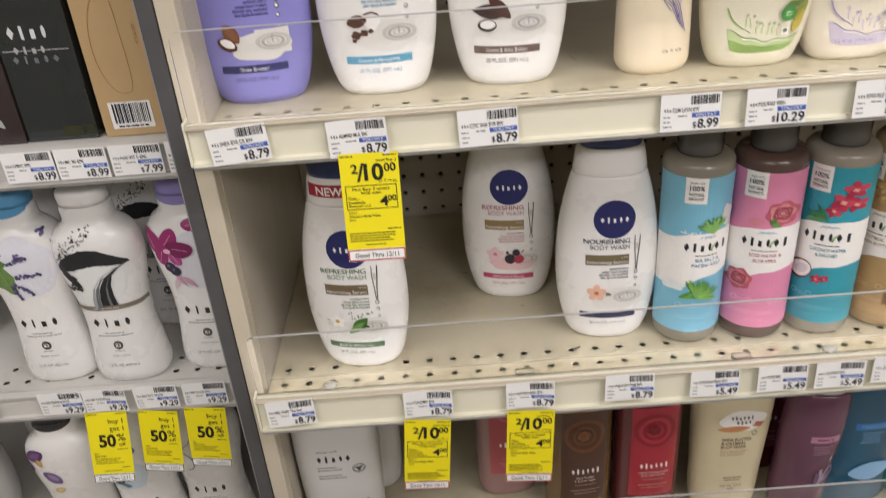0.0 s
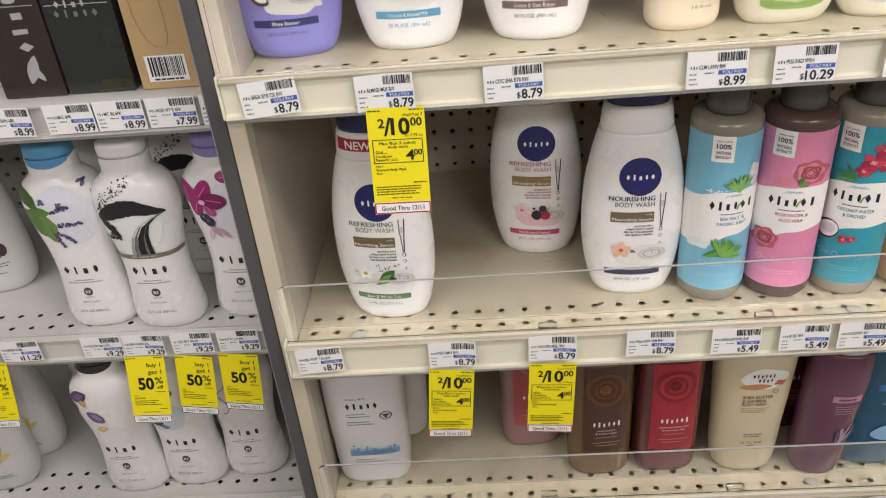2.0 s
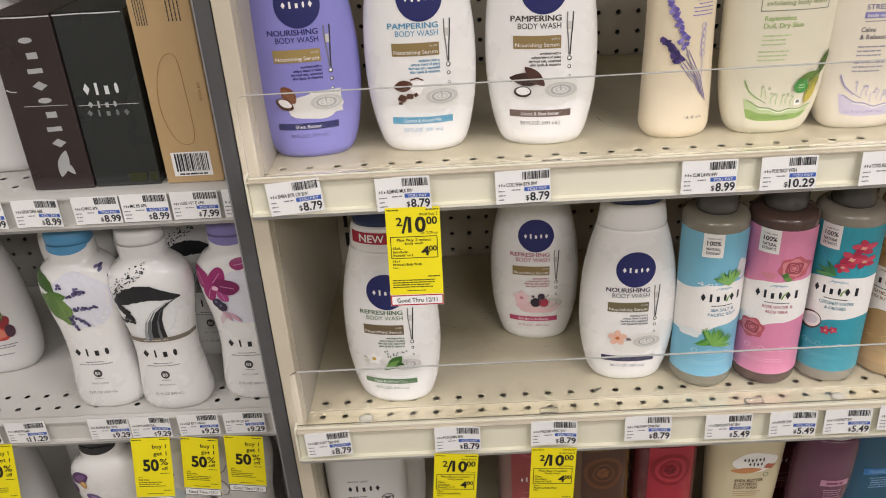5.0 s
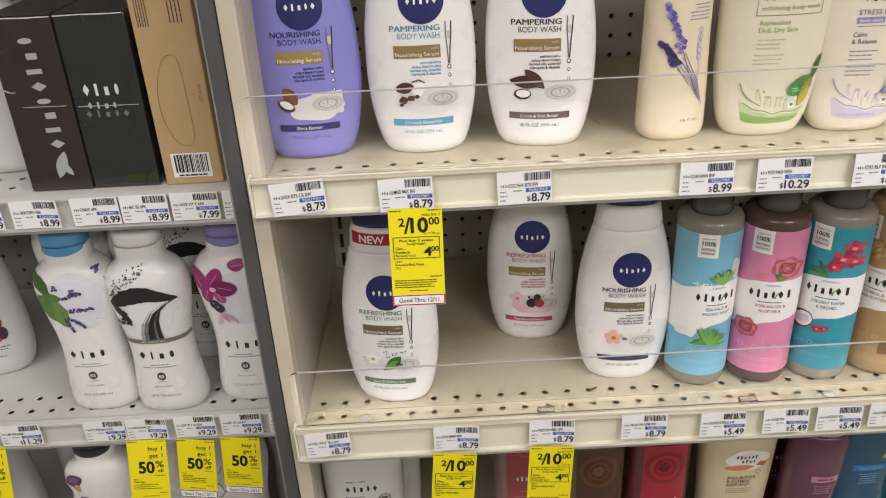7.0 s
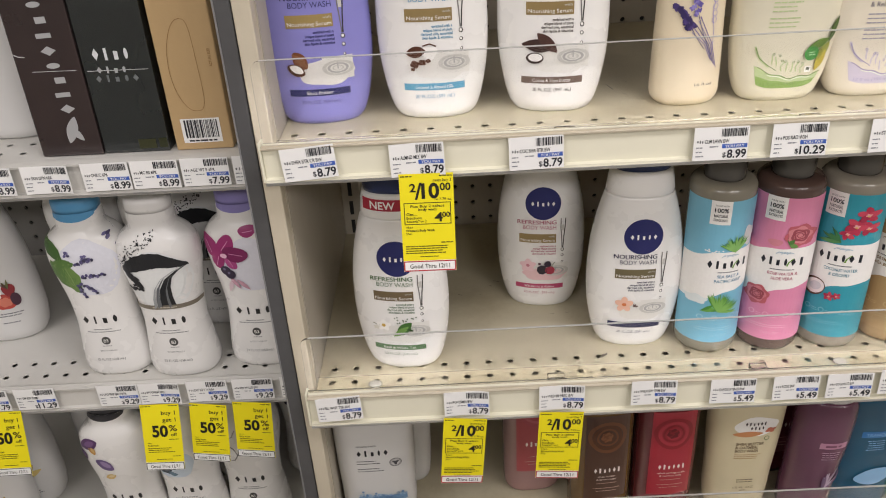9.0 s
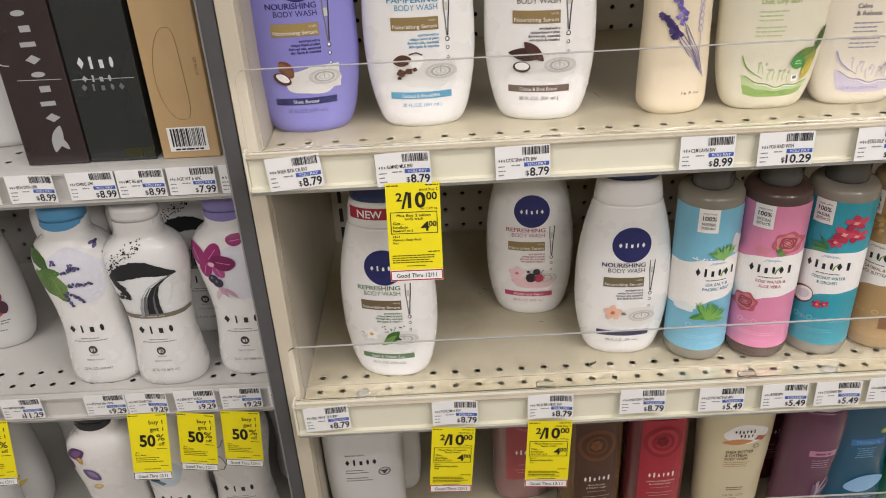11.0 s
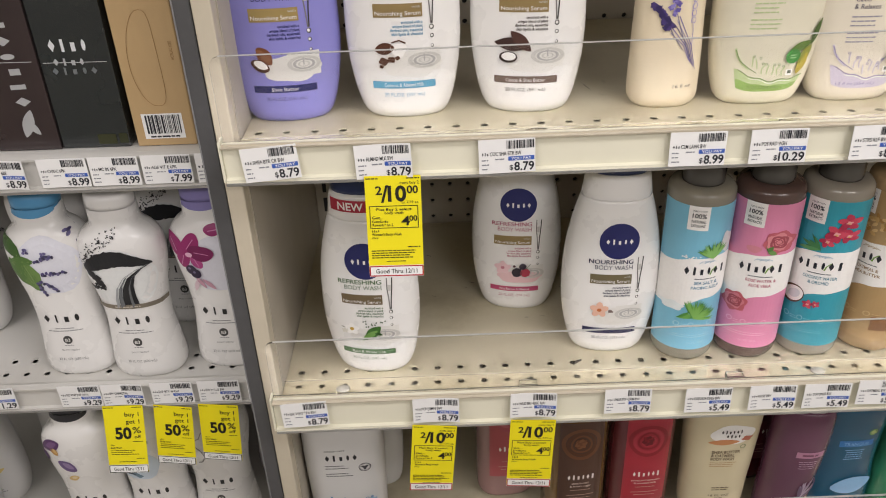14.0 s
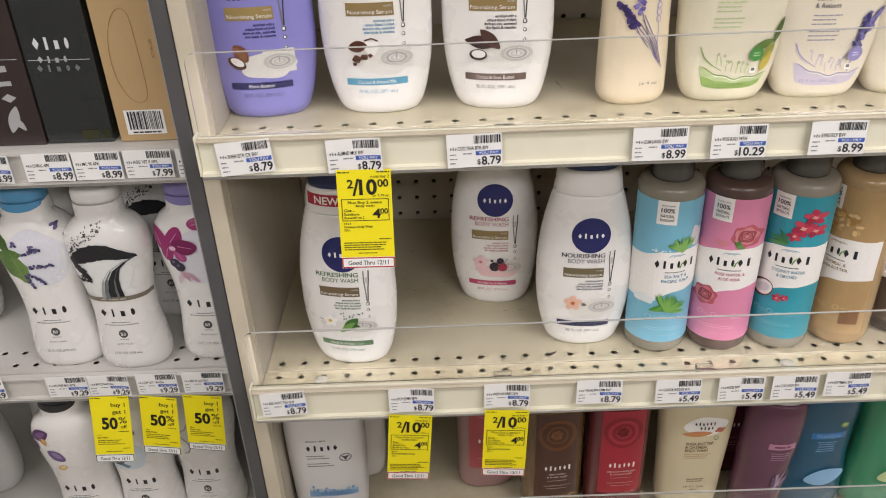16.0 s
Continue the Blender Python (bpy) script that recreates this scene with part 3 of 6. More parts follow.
for i, (x, w, p) in enumerate(((-0.43, "", "9.29"), (-0.372, "", "9.29"), (-0.325, "BW MOIST BW", "9.29"), (-0.243, "", "9.29"), (-0.190, "BW COCONUT", "9.29"), (-0.106, "", "9.29"))):
    price_tag(x, 0.030 - 0.0062, 0.7385, w, p, 0.0412, seed=i + 81, group="tags on the white unit", brand=0.006 if w else 0.02)


for y, z in ((0.024 - 0.0058, 1.2174), (0.040 - 0.0062, 0.9697)):
    g = thing("price_tag", "white paper price tag tucked behind the dark divider", "price tag", pose(-0.0745, y, z - 0.0129), "tags on the white unit")
    part("card", box_bm(-0.0080, 0.0080, 0, 0.0004, -0.0129, 0.0129), PAPER, g)
    pr = Print(g, lambda u, v, o: (u, -o, v), 0.00018)
    pr.mark("maker_mark", DARK, -0.0028, 0.0015, 0.0080, 0.0024, 3)
    pr.lines("small_print", GREYINK, -0.0068, -0.0025, 0.006, 0.0011, 3, 0.0034, seed=5)
    pr.done()


# ---- hanging sale tags ----
SALEINK, SALEFINE, REDLINE = ink("1f1d12"), ink("57510f"), ink("b02a33")


def sale_tag(x, y, z, kind, lean=8.0, tilt=0.0, seed=1, w=0.0385, h=0.077, twist=0.0):
    label = "yellow hanging sale card, two for ten dollars" if kind == "two" else "yellow hanging sale card, half price on a second one"
    g = thing("sale_tag", label, "sale tag", pose(x + w / 2, y, z, -lean, tilt, twist), "yellow sale tags")
    rnd = random.Random(seed)
    bend, roll = rnd.uniform(0.02, 0.5), rnd.uniform(-1.5, 1.5)
    place = lambda u, v, o: (u, -o - bend * v * v + roll * u * v * 0.4, v)
    n, m = 4, 10
    vs = [place(w * (i / n - 0.5), -h * j / m, 0) for j in range(m + 1) for i in range(n + 1)]
    k = len(vs)
    vs += [(a, b + 0.0004, c) for a, b, c in vs]
    fs = []
    for j in range(m):
        for i in range(n):
            q = (j * (n + 1) + i, (j + 1) * (n + 1) + i, (j + 1) * (n + 1) + i + 1, j * (n + 1) + i + 1)
            fs += [q, tuple(k + a for a in q[::-1])]
    part("card", (vs, fs), YELLOW, g)
    pr = Print(g, place, 0.0002)
    L, R = -w / 2, w / 2
    pr.lines("small_print", SALEFINE, L + 0.001, -0.0018, 0.011, 0.0011, 1, 0.002, seed=seed)
    pr.lines("small_print", SALEFINE, R - 0.001, -0.0018, 0.012, 0.0011, 1, 0.002, "r", seed=seed + 1)
    fh = 0.0088
    pr.rect("footer", PAPER, 0, -h + fh / 2, w * 0.995, fh, 1)
    if kind == "two":
        for du, dv, ww, hh in ((0, fh / 2 - 0.0007, w * 0.97, 0.0009), (0, -fh / 2 + 0.0007, w * 0.97, 0.0009), (-w * 0.485, 0, 0.0009, fh - 0.0014), (w * 0.485, 0, 0.0009, fh - 0.0014)):
            pr.rect("footer_border", REDLINE, du, -h + fh / 2 + dv, ww, hh, 2)
    else:
        for du, dv, ww, hh in ((0, fh / 2 - 0.0007, w * 0.97, 0.0007), (0, -fh / 2 + 0.0007, w * 0.97, 0.0007), (-w * 0.485, 0, 0.0007, fh - 0.0014), (w * 0.485, 0, 0.0007, fh - 0.0014)):
            pr.rect("footer_border", SALEINK, du, -h + fh / 2 + dv, ww, hh, 2)
    pr.text("footer_lettering", SALEINK, "Good Thru 12/11", 0, -h + fh / 2, 0.0034, "c", w * 0.76, layer=3, fat=0.006)
    if kind == "two":
        pr.text("lettering", SALEINK, "must buy 2", R - 0.0015, -0.0050, 0.0023, "r", 0.0135)
        pr.text("offer", SALEINK, "2", L + 0.0075, -0.0105, 0.0062, "l", 0.0046, layer=2, fat=0.02)
        pr.text("offer", SALEINK, "/", L + 0.0112, -0.0130, 0.0125, "l", 0.0055, layer=2, fat=0.012)
        pr.text("offer", SALEINK, "10", L + 0.0163, -0.0130, 0.0112, "l", 0.0132, layer=2, fat=0.03)
        pr.text("offer", SALEINK, "00", R - 0.0022, -0.0102, 0.0056, "r", 0.0080, layer=2, fat=0.02)
        pr.text("lettering", SALEINK, "or 7.79 ea.", R - 0.0018, -0.0196, 0.0019, "r", 0.0125)
        pr.border("offer_box", SALEINK, 0, -0.0305, w * 0.86, 0.0165, 0.0005)
        pr.text("lettering", SALEINK, "Plus Buy 2 select", 0, -0.0247, 0.0020, "c", 0.0255, fat=0.008)
        pr.text("lettering", SALEINK, "body wash", 0, -0.0273, 0.0020, "c", 0.0135, fat=0.008)
        pr.text("lettering", SALEINK, "Get...", L + 0.0042, -0.0308, 0.0022, "l", 0.0078, fat=0.008)
        pr.text("lettering", SALEINK, "ExtraBucks", L + 0.0042, -0.0338, 0.0019, "l", 0.0112, fat=0.008)
        pr.text("lettering", SALEINK, "Rewards* on 2", L + 0.0042, -0.0364, 0.0019, "l", 0.0148, fat=0.008)
        pr.text("offer", SALEINK, "4", R - 0.0150, -0.0335, 0.0070, "l", 0.0062, layer=2, fat=0.02)
        pr.text("offer", SALEINK, "00", R - 0.0034, -0.0317, 0.0040, "r", 0.0058, layer=2, fat=0.02)
        pr.mark("maker_mark", SALEINK, L + 0.0062, -0.0411, 0.0058, 0.0018, 4)
        pr.text("lettering", SALEINK, "Women's Body Wash", L + 0.0033, -0.0436, 0.0019, "l", 0.0215, fat=0.01)
        pr.text("small_print", SALEINK, "20oz", L + 0.0033, -0.0461, 0.0016, "l", 0.0045)
        pr.lines("small_print", SALEFINE, R - 0.002, -0.0535, 0.010, 0.0010, 1, 0.002, "r", seed=seed + 2)
        pr.lines("small_print", SALEFINE, L + 0.0025, -0.0562, 0.034, 0.0010, 4, 0.0018, seed=seed + 3)
        pr.lines("small_print", SALEFINE, 0, -0.0645, 0.018, 0.0008, 1, 0.0018, "c", seed=seed + 5)
    else:
        s = h / 0.066
        pr.text("lettering", SALEINK, "buy 1", R - 0.0045, -0.0085 * s, 0.0044, "r", 0.0142, fat=0.008)
        pr.text("lettering", SALEINK, "get 1", R - 0.0045, -0.0155 * s, 0.0044, "r", 0.0138, fat=0.008)
        pr.text("offer", SALEINK, "50", L + 0.0100, -0.0268 * s, 0.0120, "l", 0.0165, layer=2, fat=0.035)
        pr.text("offer", SALEINK, "%", R - 0.0040, -0.0240 * s, 0.0068, "r", 0.0085, layer=2, fat=0.008)
        pr.text("lettering", SALEINK, "off", R - 0.0045, -0.0305 * s, 0.0036, "r", 0.0065, fat=0.008)
        pr.lines("small_print", SALEFINE, R - 0.003, -0.0352 * s, 0.011, 0.0009, 1, 0.002, "r", seed=seed)
        pr.mark("maker_mark", SALEINK, L + 0.0062, -0.0385 * s, 0.0045, 0.0016, 4)
        pr.text("lettering", SALEINK, "Body Wash", L + 0.004, -0.0410 * s, 0.0018, "l", 0.0110, fat=0.01)
        pr.lines("small_print", SALEFINE, L + 0.004, -0.0438 * s, 0.029, 0.0009, 3, 0.0021, seed=seed + 3)
        pr.lines("small_print", SALEFINE, R - 0.003, -0.0520 * s, 0.009, 0.0009, 1, 0.002, "r", seed=seed + 4)
        pr.lines("small_print", SALEFINE, 0, -0.0550 * s, 0.020, 0.0008, 1, 0.002, "c", seed=seed + 5)
    pr.done()
    return g


sale_tag(0.0615, TU - 0.0020, 1.2300, "two", 10.5, 0.6, 3, w=0.0402, h=0.0765)
sale_tag(0.0830, TY - 0.0010, 0.9815, "two", 4, 5.0, 4, w=0.0392, h=0.0740)
sale_tag(0.1695, TY - 0.0010, 0.9835, "two", 4, 3.2, 5, w=0.0400, h=0.0745)
sale_tag(-0.2310, 0.040 - 0.0055, 0.9420, "half", 18, 0.3, 6, w=0.0402, h=0.0720)
sale_tag(-0.1810, 0.040 - 0.0055, 0.9390, "half", 10, 3.0, 7, w=0.0395, h=0.0680, twist=-6)
sale_tag(-0.1360, 0.040 - 0.0055, 0.9385, "half", 8, 2.4, 8, w=0.0405, h=0.0670, twist=-4)
sale_tag(-0.3940, 0.040 - 0.0055, 0.9420, "half", 16, -0.5, 9, w=0.0402, h=0.0720)


# ---- bottles ----
def bottle(name, label, shape, body, x, y, z, turn=0.0, group="", segs=48):
    g = thing(name, label, "bottle", pose(x, y, z, 0, 0, turn), group)
    part("body", shape.mesh(segs), body, g, smooth=True)
    return g, Print(g, shape.on)


NAVY = ink("262a63", 0.35)
NAVY_CAP = mat("navy_cap_plastic", "22305a", 0.3, vary=0.04)
WHITEINK, TAN, BROWN = ink("f4f2ee"), ink("8f7a4e"), ink("54301f")
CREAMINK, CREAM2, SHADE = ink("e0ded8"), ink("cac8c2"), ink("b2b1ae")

CURVY = Shape([(0, 0.0285, 0.0165), (0.0015, 0.0306, 0.0185), (0.005, 0.0332, 0.0205), (0.012, 0.0360, 0.0220), (0.035, 0.0412, 0.0238), (0.070, 0.0440, 0.0245),
               (0.100, 0.0428, 0.0240), (0.127, 0.0388, 0.0228), (0.147, 0.0340, 0.0210), (0.156, 0.0314, 0.0202), (0.1578, 0.0308, 0.0198), (0.1585, 0.0298, 0.0190)], 2.12)
CURVY_COLLAR = Shape([(0.1588, 0.0297, 0.0189), (0.1595, 0.0303, 0.0193), (0.164, 0.0297, 0.0192), (0.178, 0.0276, 0.0186), (0.1815, 0.0266, 0.0180)], 2.12)
CURVY_CAP = Shape([(0.1822, 0.0250, 0.0170), (0.186, 0.0256, 0.0175), (0.198, 0.0243, 0.0165), (0.201, 0.0224, 0.0150)], 2.3)


def curvy_bottle(x, y, z, tone, body, title, title_ink, band_ink, variety, scene_kind, turn=0.0, new_label=False, serum=TAN):
    g, pr = bottle("body_wash_bottle", tone, CURVY, body, x, y, z, turn, "curvy body wash bottles")
    part("collar", CURVY_COLLAR.mesh(48), body, g, smooth=True)
    part("cap", CURVY_CAP.mesh(36), NAVY_CAP, g, "navy flip cap", smooth=True)
    cx = -0.001
    pr.blob("logo", NAVY, cx + 0.0035, 0.1222, 0.0172, 0.0172, 1, segs=40)
    pr.mark("logo_mark", WHITEINK, cx + 0.0035, 0.1222, 0.0250, 0.0050, 5, layer=2, thin=0.6)
    R = cx + 0.0165
    w1, w2 = title
    pr.text("title", title_ink, w1, R, 0.1022, 0.0043, "r", 0.0380, layer=1)
    pr.text("title", title_ink, w1, R + 0.0003, 0.1023, 0.0043, "r", 0.0380, layer=1.2)
    pr.text("title", title_ink, w2, R, 0.0966, 0.0043, "r", 0.0325, layer=1)
    pr.rect("serum_band", serum, R - 0.0180, 0.0845, 0.0362, 0.0098, 1)
    pr.text("serum_lettering", WHITEINK, "Nourishing Serum", R - 0.0012, 0.0826, 0.0030, "r", 0.0335, layer=2)
    pr.text("serum_lettering", CREAM2, "with", R - 0.0012, 0.0871, 0.0020, "r", 0.006, layer=2)
    for i, w in enumerate(("enriched with a", "unique blend of plant", "derived oils, essential", "skin lipids & vitamins")):
        pr.text("claim", title_ink, w, R, 0.0760 - i * 0.0029, 0.0021, "r", 0.00106 * len(w), layer=1, fat=0.018)
    # dropper and drops
    du = R + 0.0065
    for s in (-1, 1):
        pr.stroke("dropper", ink("7a7674") if s < 0 else ink("35322f"), [(du + s * 0.0022 + 0.0003, 0.106), (du + s * 0.0020, 0.0955), (du + s * 0.0012, 0.0875), (du + s * 0.0004, 0.074)], 0.0009, 1)
    pr.rect("dropper", CREAM2, du, 0.096, 0.0026, 0.0060, 1)
    for dz, r in ((0.0715, 0.0017), (0.0650, 0.0014), (0.0575, 0.0011)):
        pr.blob("drop", ink("55534f"), du, dz, r, r * 1.15, 1)
        pr.blob("drop", WHITEINK, du - 0.0002, dz + 0.0002, r * 0.6, r * 0.7, 2)
    flat = pr.place
    pr.place = lambda u, v, o: flat(cx + 0.0020 + (u - cx) * 1.18, 0.0455 + (v - 0.0405) * 1.22, o)
    # cream swirl
    pr.blob("cream_splash", CREAMINK, cx + 0.004, 0.0395, 0.0185, 0.0085, 1, wave=0.07, lobes=5, phase=1.0, segs=36)
    pr.rect("cream_splash", CREAMINK, cx + 0.0125, 0.0420, 0.0200, 0.0150, 1)
    for r, c in ((0.0105, CREAM2), (0.0070, SHADE), (0.0038, CREAM2)):
        pr.blob("cream_swirl", c, cx + 0.0125, 0.0420, r, r * 0.48, 2, inner=0.74, segs=30)
    pr.stroke("cream_swirl", SHADE, [(cx + 0.0125, 0.0415), (cx + 0.0124, 0.0460)], 0.0008, 3)
    if scene_kind == "nut":
        pr.blob("nut", ink("7c4a2c"), cx - 0.0118, 0.0480, 0.0066, 0.0044, 3, turn=-0.9, tip=0.35)
        for k in (-1, 0, 1):
            pr.stroke("nut_stripe", ink("a87450"), [(cx - 0.0155 + k * 0.0014, 0.0520 - 0.0002 * k), (cx - 0.0118 + k * 0.0018, 0.0485), (cx - 0.0092 + k * 0.001, 0.0445)], 0.0005, 4)
        pr.blob("nut_half", BROWN, cx - 0.0150, 0.0420, 0.0062, 0.0038, 4, turn=-0.45, tip=0.2)
        pr.blob("nut_half", WHITEINK, cx - 0.0146, 0.0427, 0.0046, 0.0025, 5, turn=-0.45, tip=0.2)
    elif scene_kind == "coconut":
        pr.blob("coconut", BROWN, cx - 0.0125, 0.0497, 0.0062, 0.0036, 3, turn=0.15, tip=0.3)
        pr.blob("coconut", WHITEINK, cx - 0.0035, 0.0490, 0.0050, 0.0045, 3, wave=0.14, lobes=3)
        pr.stroke("coconut", BROWN, [(cx - 0.0078, 0.0535), (cx - 0.0030, 0.0548), (cx + 0.0010, 0.0530)], 0.0009, 4)
        for a, b, c in ((-0.0135, 0.0418, 0.0030), (-0.0085, 0.0430, 0.0024), (-0.0045, 0.0440, 0.0016), (-0.0150, 0.0385, 0.0014)):
            pr.blob("coconut", BROWN, cx + a, b, c, c * 0.8, 3, wave=0.12, lobes=4, phase=a * 900)
    elif scene_kind == "cocoa":
        pr.blob("cocoa_pod", ink("3d2722"), cx - 0.0100, 0.0492, 0.0112, 0.0042, 3, turn=-0.08, tip=0.6)
        pr.blob("cocoa_pod", ink("4e322b"), cx - 0.0045, 0.0512, 0.0088, 0.0038, 4, turn=-0.75, tip=0.5)
        pr.blob("cocoa_bean", ink("3a2a25"), cx - 0.0125, 0.0413, 0.0058, 0.0036, 4)
        pr.blob("cocoa_bean", WHITEINK, cx - 0.0122, 0.0418, 0.0046, 0.0026, 5)
    elif scene_kind == "tea":
        pr.blob("leaf", ink("3f6a2c"), cx + 0.0035, 0.0440, 0.0082, 0.0042, 3, turn=0.75, tip=0.55)
        pr.blob("leaf", ink("6f9a4c"), cx + 0.0010, 0.0418, 0.0074, 0.0024, 4, turn=0.62, tip=0.55)
        pr.blob("leaf", ink("2f5323"), cx + 0.0078, 0.0430, 0.0030, 0.0012, 4, turn=-0.3, tip=0.5)
        pr.blob("flower", WHITEINK, cx - 0.0125, 0.0465, 0.0052, 0.0045, 3, wave=0.22, lobes=5)
        pr.blob("flower", ink("c8a54a"), cx - 0.0125, 0.0468, 0.0016, 0.0014, 4)
        pr.blob("flower", ink("dcd9ce"), cx - 0.0185, 0.0440, 0.0024, 0.0019, 3, wave=0.2)
        pr.stroke("stem", ink("6a6a4a"), [(cx - 0.021, 0.0475), (cx - 0.016, 0.0462)], 0.0005, 3)
        for k in range(12):
            rr = random.Random(k)
            pr.blob("splash", ink("5a6a55"), cx + rr.uniform(-0.006, 0.014), rr.uniform(0.0485, 0.0545), 0.0006, 0.0007, 3, segs=8)
    elif scene_kind == "berry":
        pr.blob("splash_band", ink("e3bfc2"), cx + 0.003, 0.0385, 0.0185, 0.0060, 2, wave=0.08)
        pr.blob("flower", ink("e9c6cb"), cx - 0.0110, 0.0470, 0.0062, 0.0056, 3, wave=0.2, lobes=5)
        pr.blob("flower", ink("c77f8c"), cx - 0.0110, 0.0472, 0.0016, 0.0014, 4)
        for a, b, c, t in ((0.001, 0.0432, 0.0044, "2c2430"), (0.0078, 0.0428, 0.0040, "a83248"), (0.0058, 0.0488, 0.0030, "33283a"), (-0.0012, 0.0490, 0.0012, "55303a")):
            pr.blob("berry", ink(t), cx + a, b, c, c, 4, wave=0.05, lobes=8)
        pr.stroke("stem", ink("4d5a3a"), [(cx + 0.0085, 0.0465), (cx + 0.0120, 0.0510)], 0.0005, 4)
    elif scene_kind == "blossom":
        for k in range(5):
            a = k * 1.2566 + 0.3
            pr.blob("petal", ink("e6b9a2"), cx - 0.0100 + 0.0038 * math.cos(a), 0.0458 + 0.0036 * math.sin(a), 0.0034, 0.0025, 3, turn=a)
        pr.blob("petal", ink("c9713f"), cx - 0.0100, 0.0458, 0.0017, 0.0015, 4)
        for k in range(5):
            pr.blob("blossom", ink("7d6a66"), cx - 0.0025 + 0.0012 * (k % 3), 0.0445 + 0.0011 * (k % 2), 0.0008, 0.0008, 4, segs=8)
    pr.place = flat
    pr.rect("variety_band", band_ink, cx + 0.0005, 0.0285, 0.0475, 0.0056, 2)
    if variety:
        pr.text("variety", WHITEINK, variety, cx + 0.0005, 0.0285, 0.0029, "c", min(0.030, 0.0019 * len(variety)), layer=3)
    pr.text("volume", title_ink, "20 FL.OZ. (591 mL)", cx + 0.0005, 0.0205, 0.0029, "c", 0.0310, layer=1)
    if new_label:
        pr.place = CURVY_COLLAR.on
        pr.rect("new_flash", ink("a8283c"), -0.0040, 0.1722, 0.0400, 0.0105, 1)
        pr.text("new_lettering", WHITEINK, "NEW", -0.0060, 0.1722, 0.0068, "c", 0.0220, layer=2, fat=0.02)
    pr.done({"logo": "round navy logo"})
    return g


PURPLE = mat("periwinkle_bottle_plastic", (0.26, 0.25, 0.62), 0.3, vary=0.03, coat=0.15)
SL, SM, SB = UZ
curvy_bottle(-0.0010, 0.0350, SL, "periwinkle blue curvy body wash bottle with round logo", PURPLE, ("NOURISHING", "BODY WASH"), ink("2f3168"), ink("262a63"), "Shea Butter", "nut", 4, serum=ink("a08a55"))
curvy_bottle(0.0915, 0.0345, SL, "white curvy body wash bottle with coconut picture", HDPE, ("PAMPERING", "BODY WASH"), ink("4a8fb4"), ink("5b9fbe"), "Coconut & Almond Milk", "coconut", 0)
curvy_bottle(0.1870, 0.0350, SL, "white curvy body wash bottle with cocoa pod picture", HDPE, ("PAMPERING", "BODY WASH"), ink("403531"), ink("6d5a50"), "Cocoa & Shea Butter", "cocoa", -7)
curvy_bottle(0.0495, 0.0190, SM, "white curvy body wash bottle with red NEW flash", HDPE, ("REFRESHING", "BODY WASH"), ink("4d6b45"), ink("55794f"), "Basil & White Tea", "tea", -8, True, serum=ink("6f5f45"))
curvy_bottle(0.1893, 0.1110, SM, "white curvy body wash bottle with berry picture", HDPE, ("REFRESHING", "BODY WASH"), ink("a8546a"), ink("b5446a"), "Wild Berries & Hibiscus", "berry", -8)
curvy_bottle(0.2675, 0.0360, SM, "white curvy body wash bottle with blossom picture", HDPE, ("NOURISHING", "BODY WASH"), ink("2b2c48"), ink("25284f"), "", "blossom", -4, serum=ink("6e6448"))

# ---- tall round scrub bottles ----
def tinted(name, color, rough=0.22):
    return mat(name, color, rough, vary=0.06, scale=20, coat=0.3, bump=0.02, bscale=150)


ROUND = Shape([(0, 0.0235, 0.0235), (0.0015, 0.0260, 0.0260), (0.005, 0.0281, 0.0281), (0.010, 0.0288, 0.0288), (0.1630, 0.0288, 0.0288), (0.1690, 0.0280, 0.0280), (0.1720, 0.0255, 0.0255), (0.1730, 0.0200, 0.0200)], 2.0)
ROUND_CAP = Shape([(0.1732, 0.0176, 0.0176), (0.1755, 0.0180, 0.0180), (0.1945, 0.0174, 0.0174), (0.1970, 0.0160, 0.0160)], 2.0)


def wave_edge(u, base, amp, phase):
    return base + amp * math.sin(u * 95 + phase) + 0.35 * amp * math.sin(u * 260 + phase * 2)


def wrap_band(pr, name, material, lo, hi, halfw, layer):
    """A label that follows the round, its lower and upper edge given as functions of u."""
    n, m = 26, 8
    pts = []
    for j in range(m + 1):
        for i in range(n + 1):
            u = halfw * math.sin((i / n - 0.5) * math.pi * 0.96)
            a, b = lo(u), hi(u)
            pts.append((u, a + (b - a) * j / m))
    pr.put(name, material, pts, [(j * (n + 1) + i, j * (n + 1) + i + 1, (j + 1) * (n + 1) + i + 1, (j + 1) * (n + 1) + i) for j in range(m) for i in range(n)], layer)


def rose(pr, u, v, r, tones, layer=4):
    pr.blob("rose", ink(tones[0]), u, v, r, r * 0.95, layer, wave=0.10, lobes=6)
    pr.blob("rose", ink(tones[1]), u - r * 0.05, v + r * 0.05, r * 0.78, r * 0.72, layer + 1, wave=0.12, lobes=5, phase=1)
    for q, k in ((0.60, 0), (0.42, 1), (0.24, 0)):
        pr.blob("rose_fold", ink(tones[k and 0 or 2]), u, v + r * 0.05, r * q, r * q * 0.9, layer + 2 + k, inner=0.72, wave=0.1, lobes=4, phase=q * 9)


def leaf_spray(pr, name, tones, u, v, n, length, width, spread, layer=4, seed=1, base=1.57):
    rnd = random.Random(seed)
    for k in range(n):
        a = base + rnd.uniform(-spread, spread)
        l = length * rnd.uniform(0.6, 1.0)
        pr.blob(name, ink(tones[k % len(tones)]), u + l * 0.5 * math.cos(a), v + l * 0.5 * math.sin(a), l * 0.55, width * rnd.uniform(0.7, 1.2), layer + k % 3, turn=a, tip=0.7, segs=12)


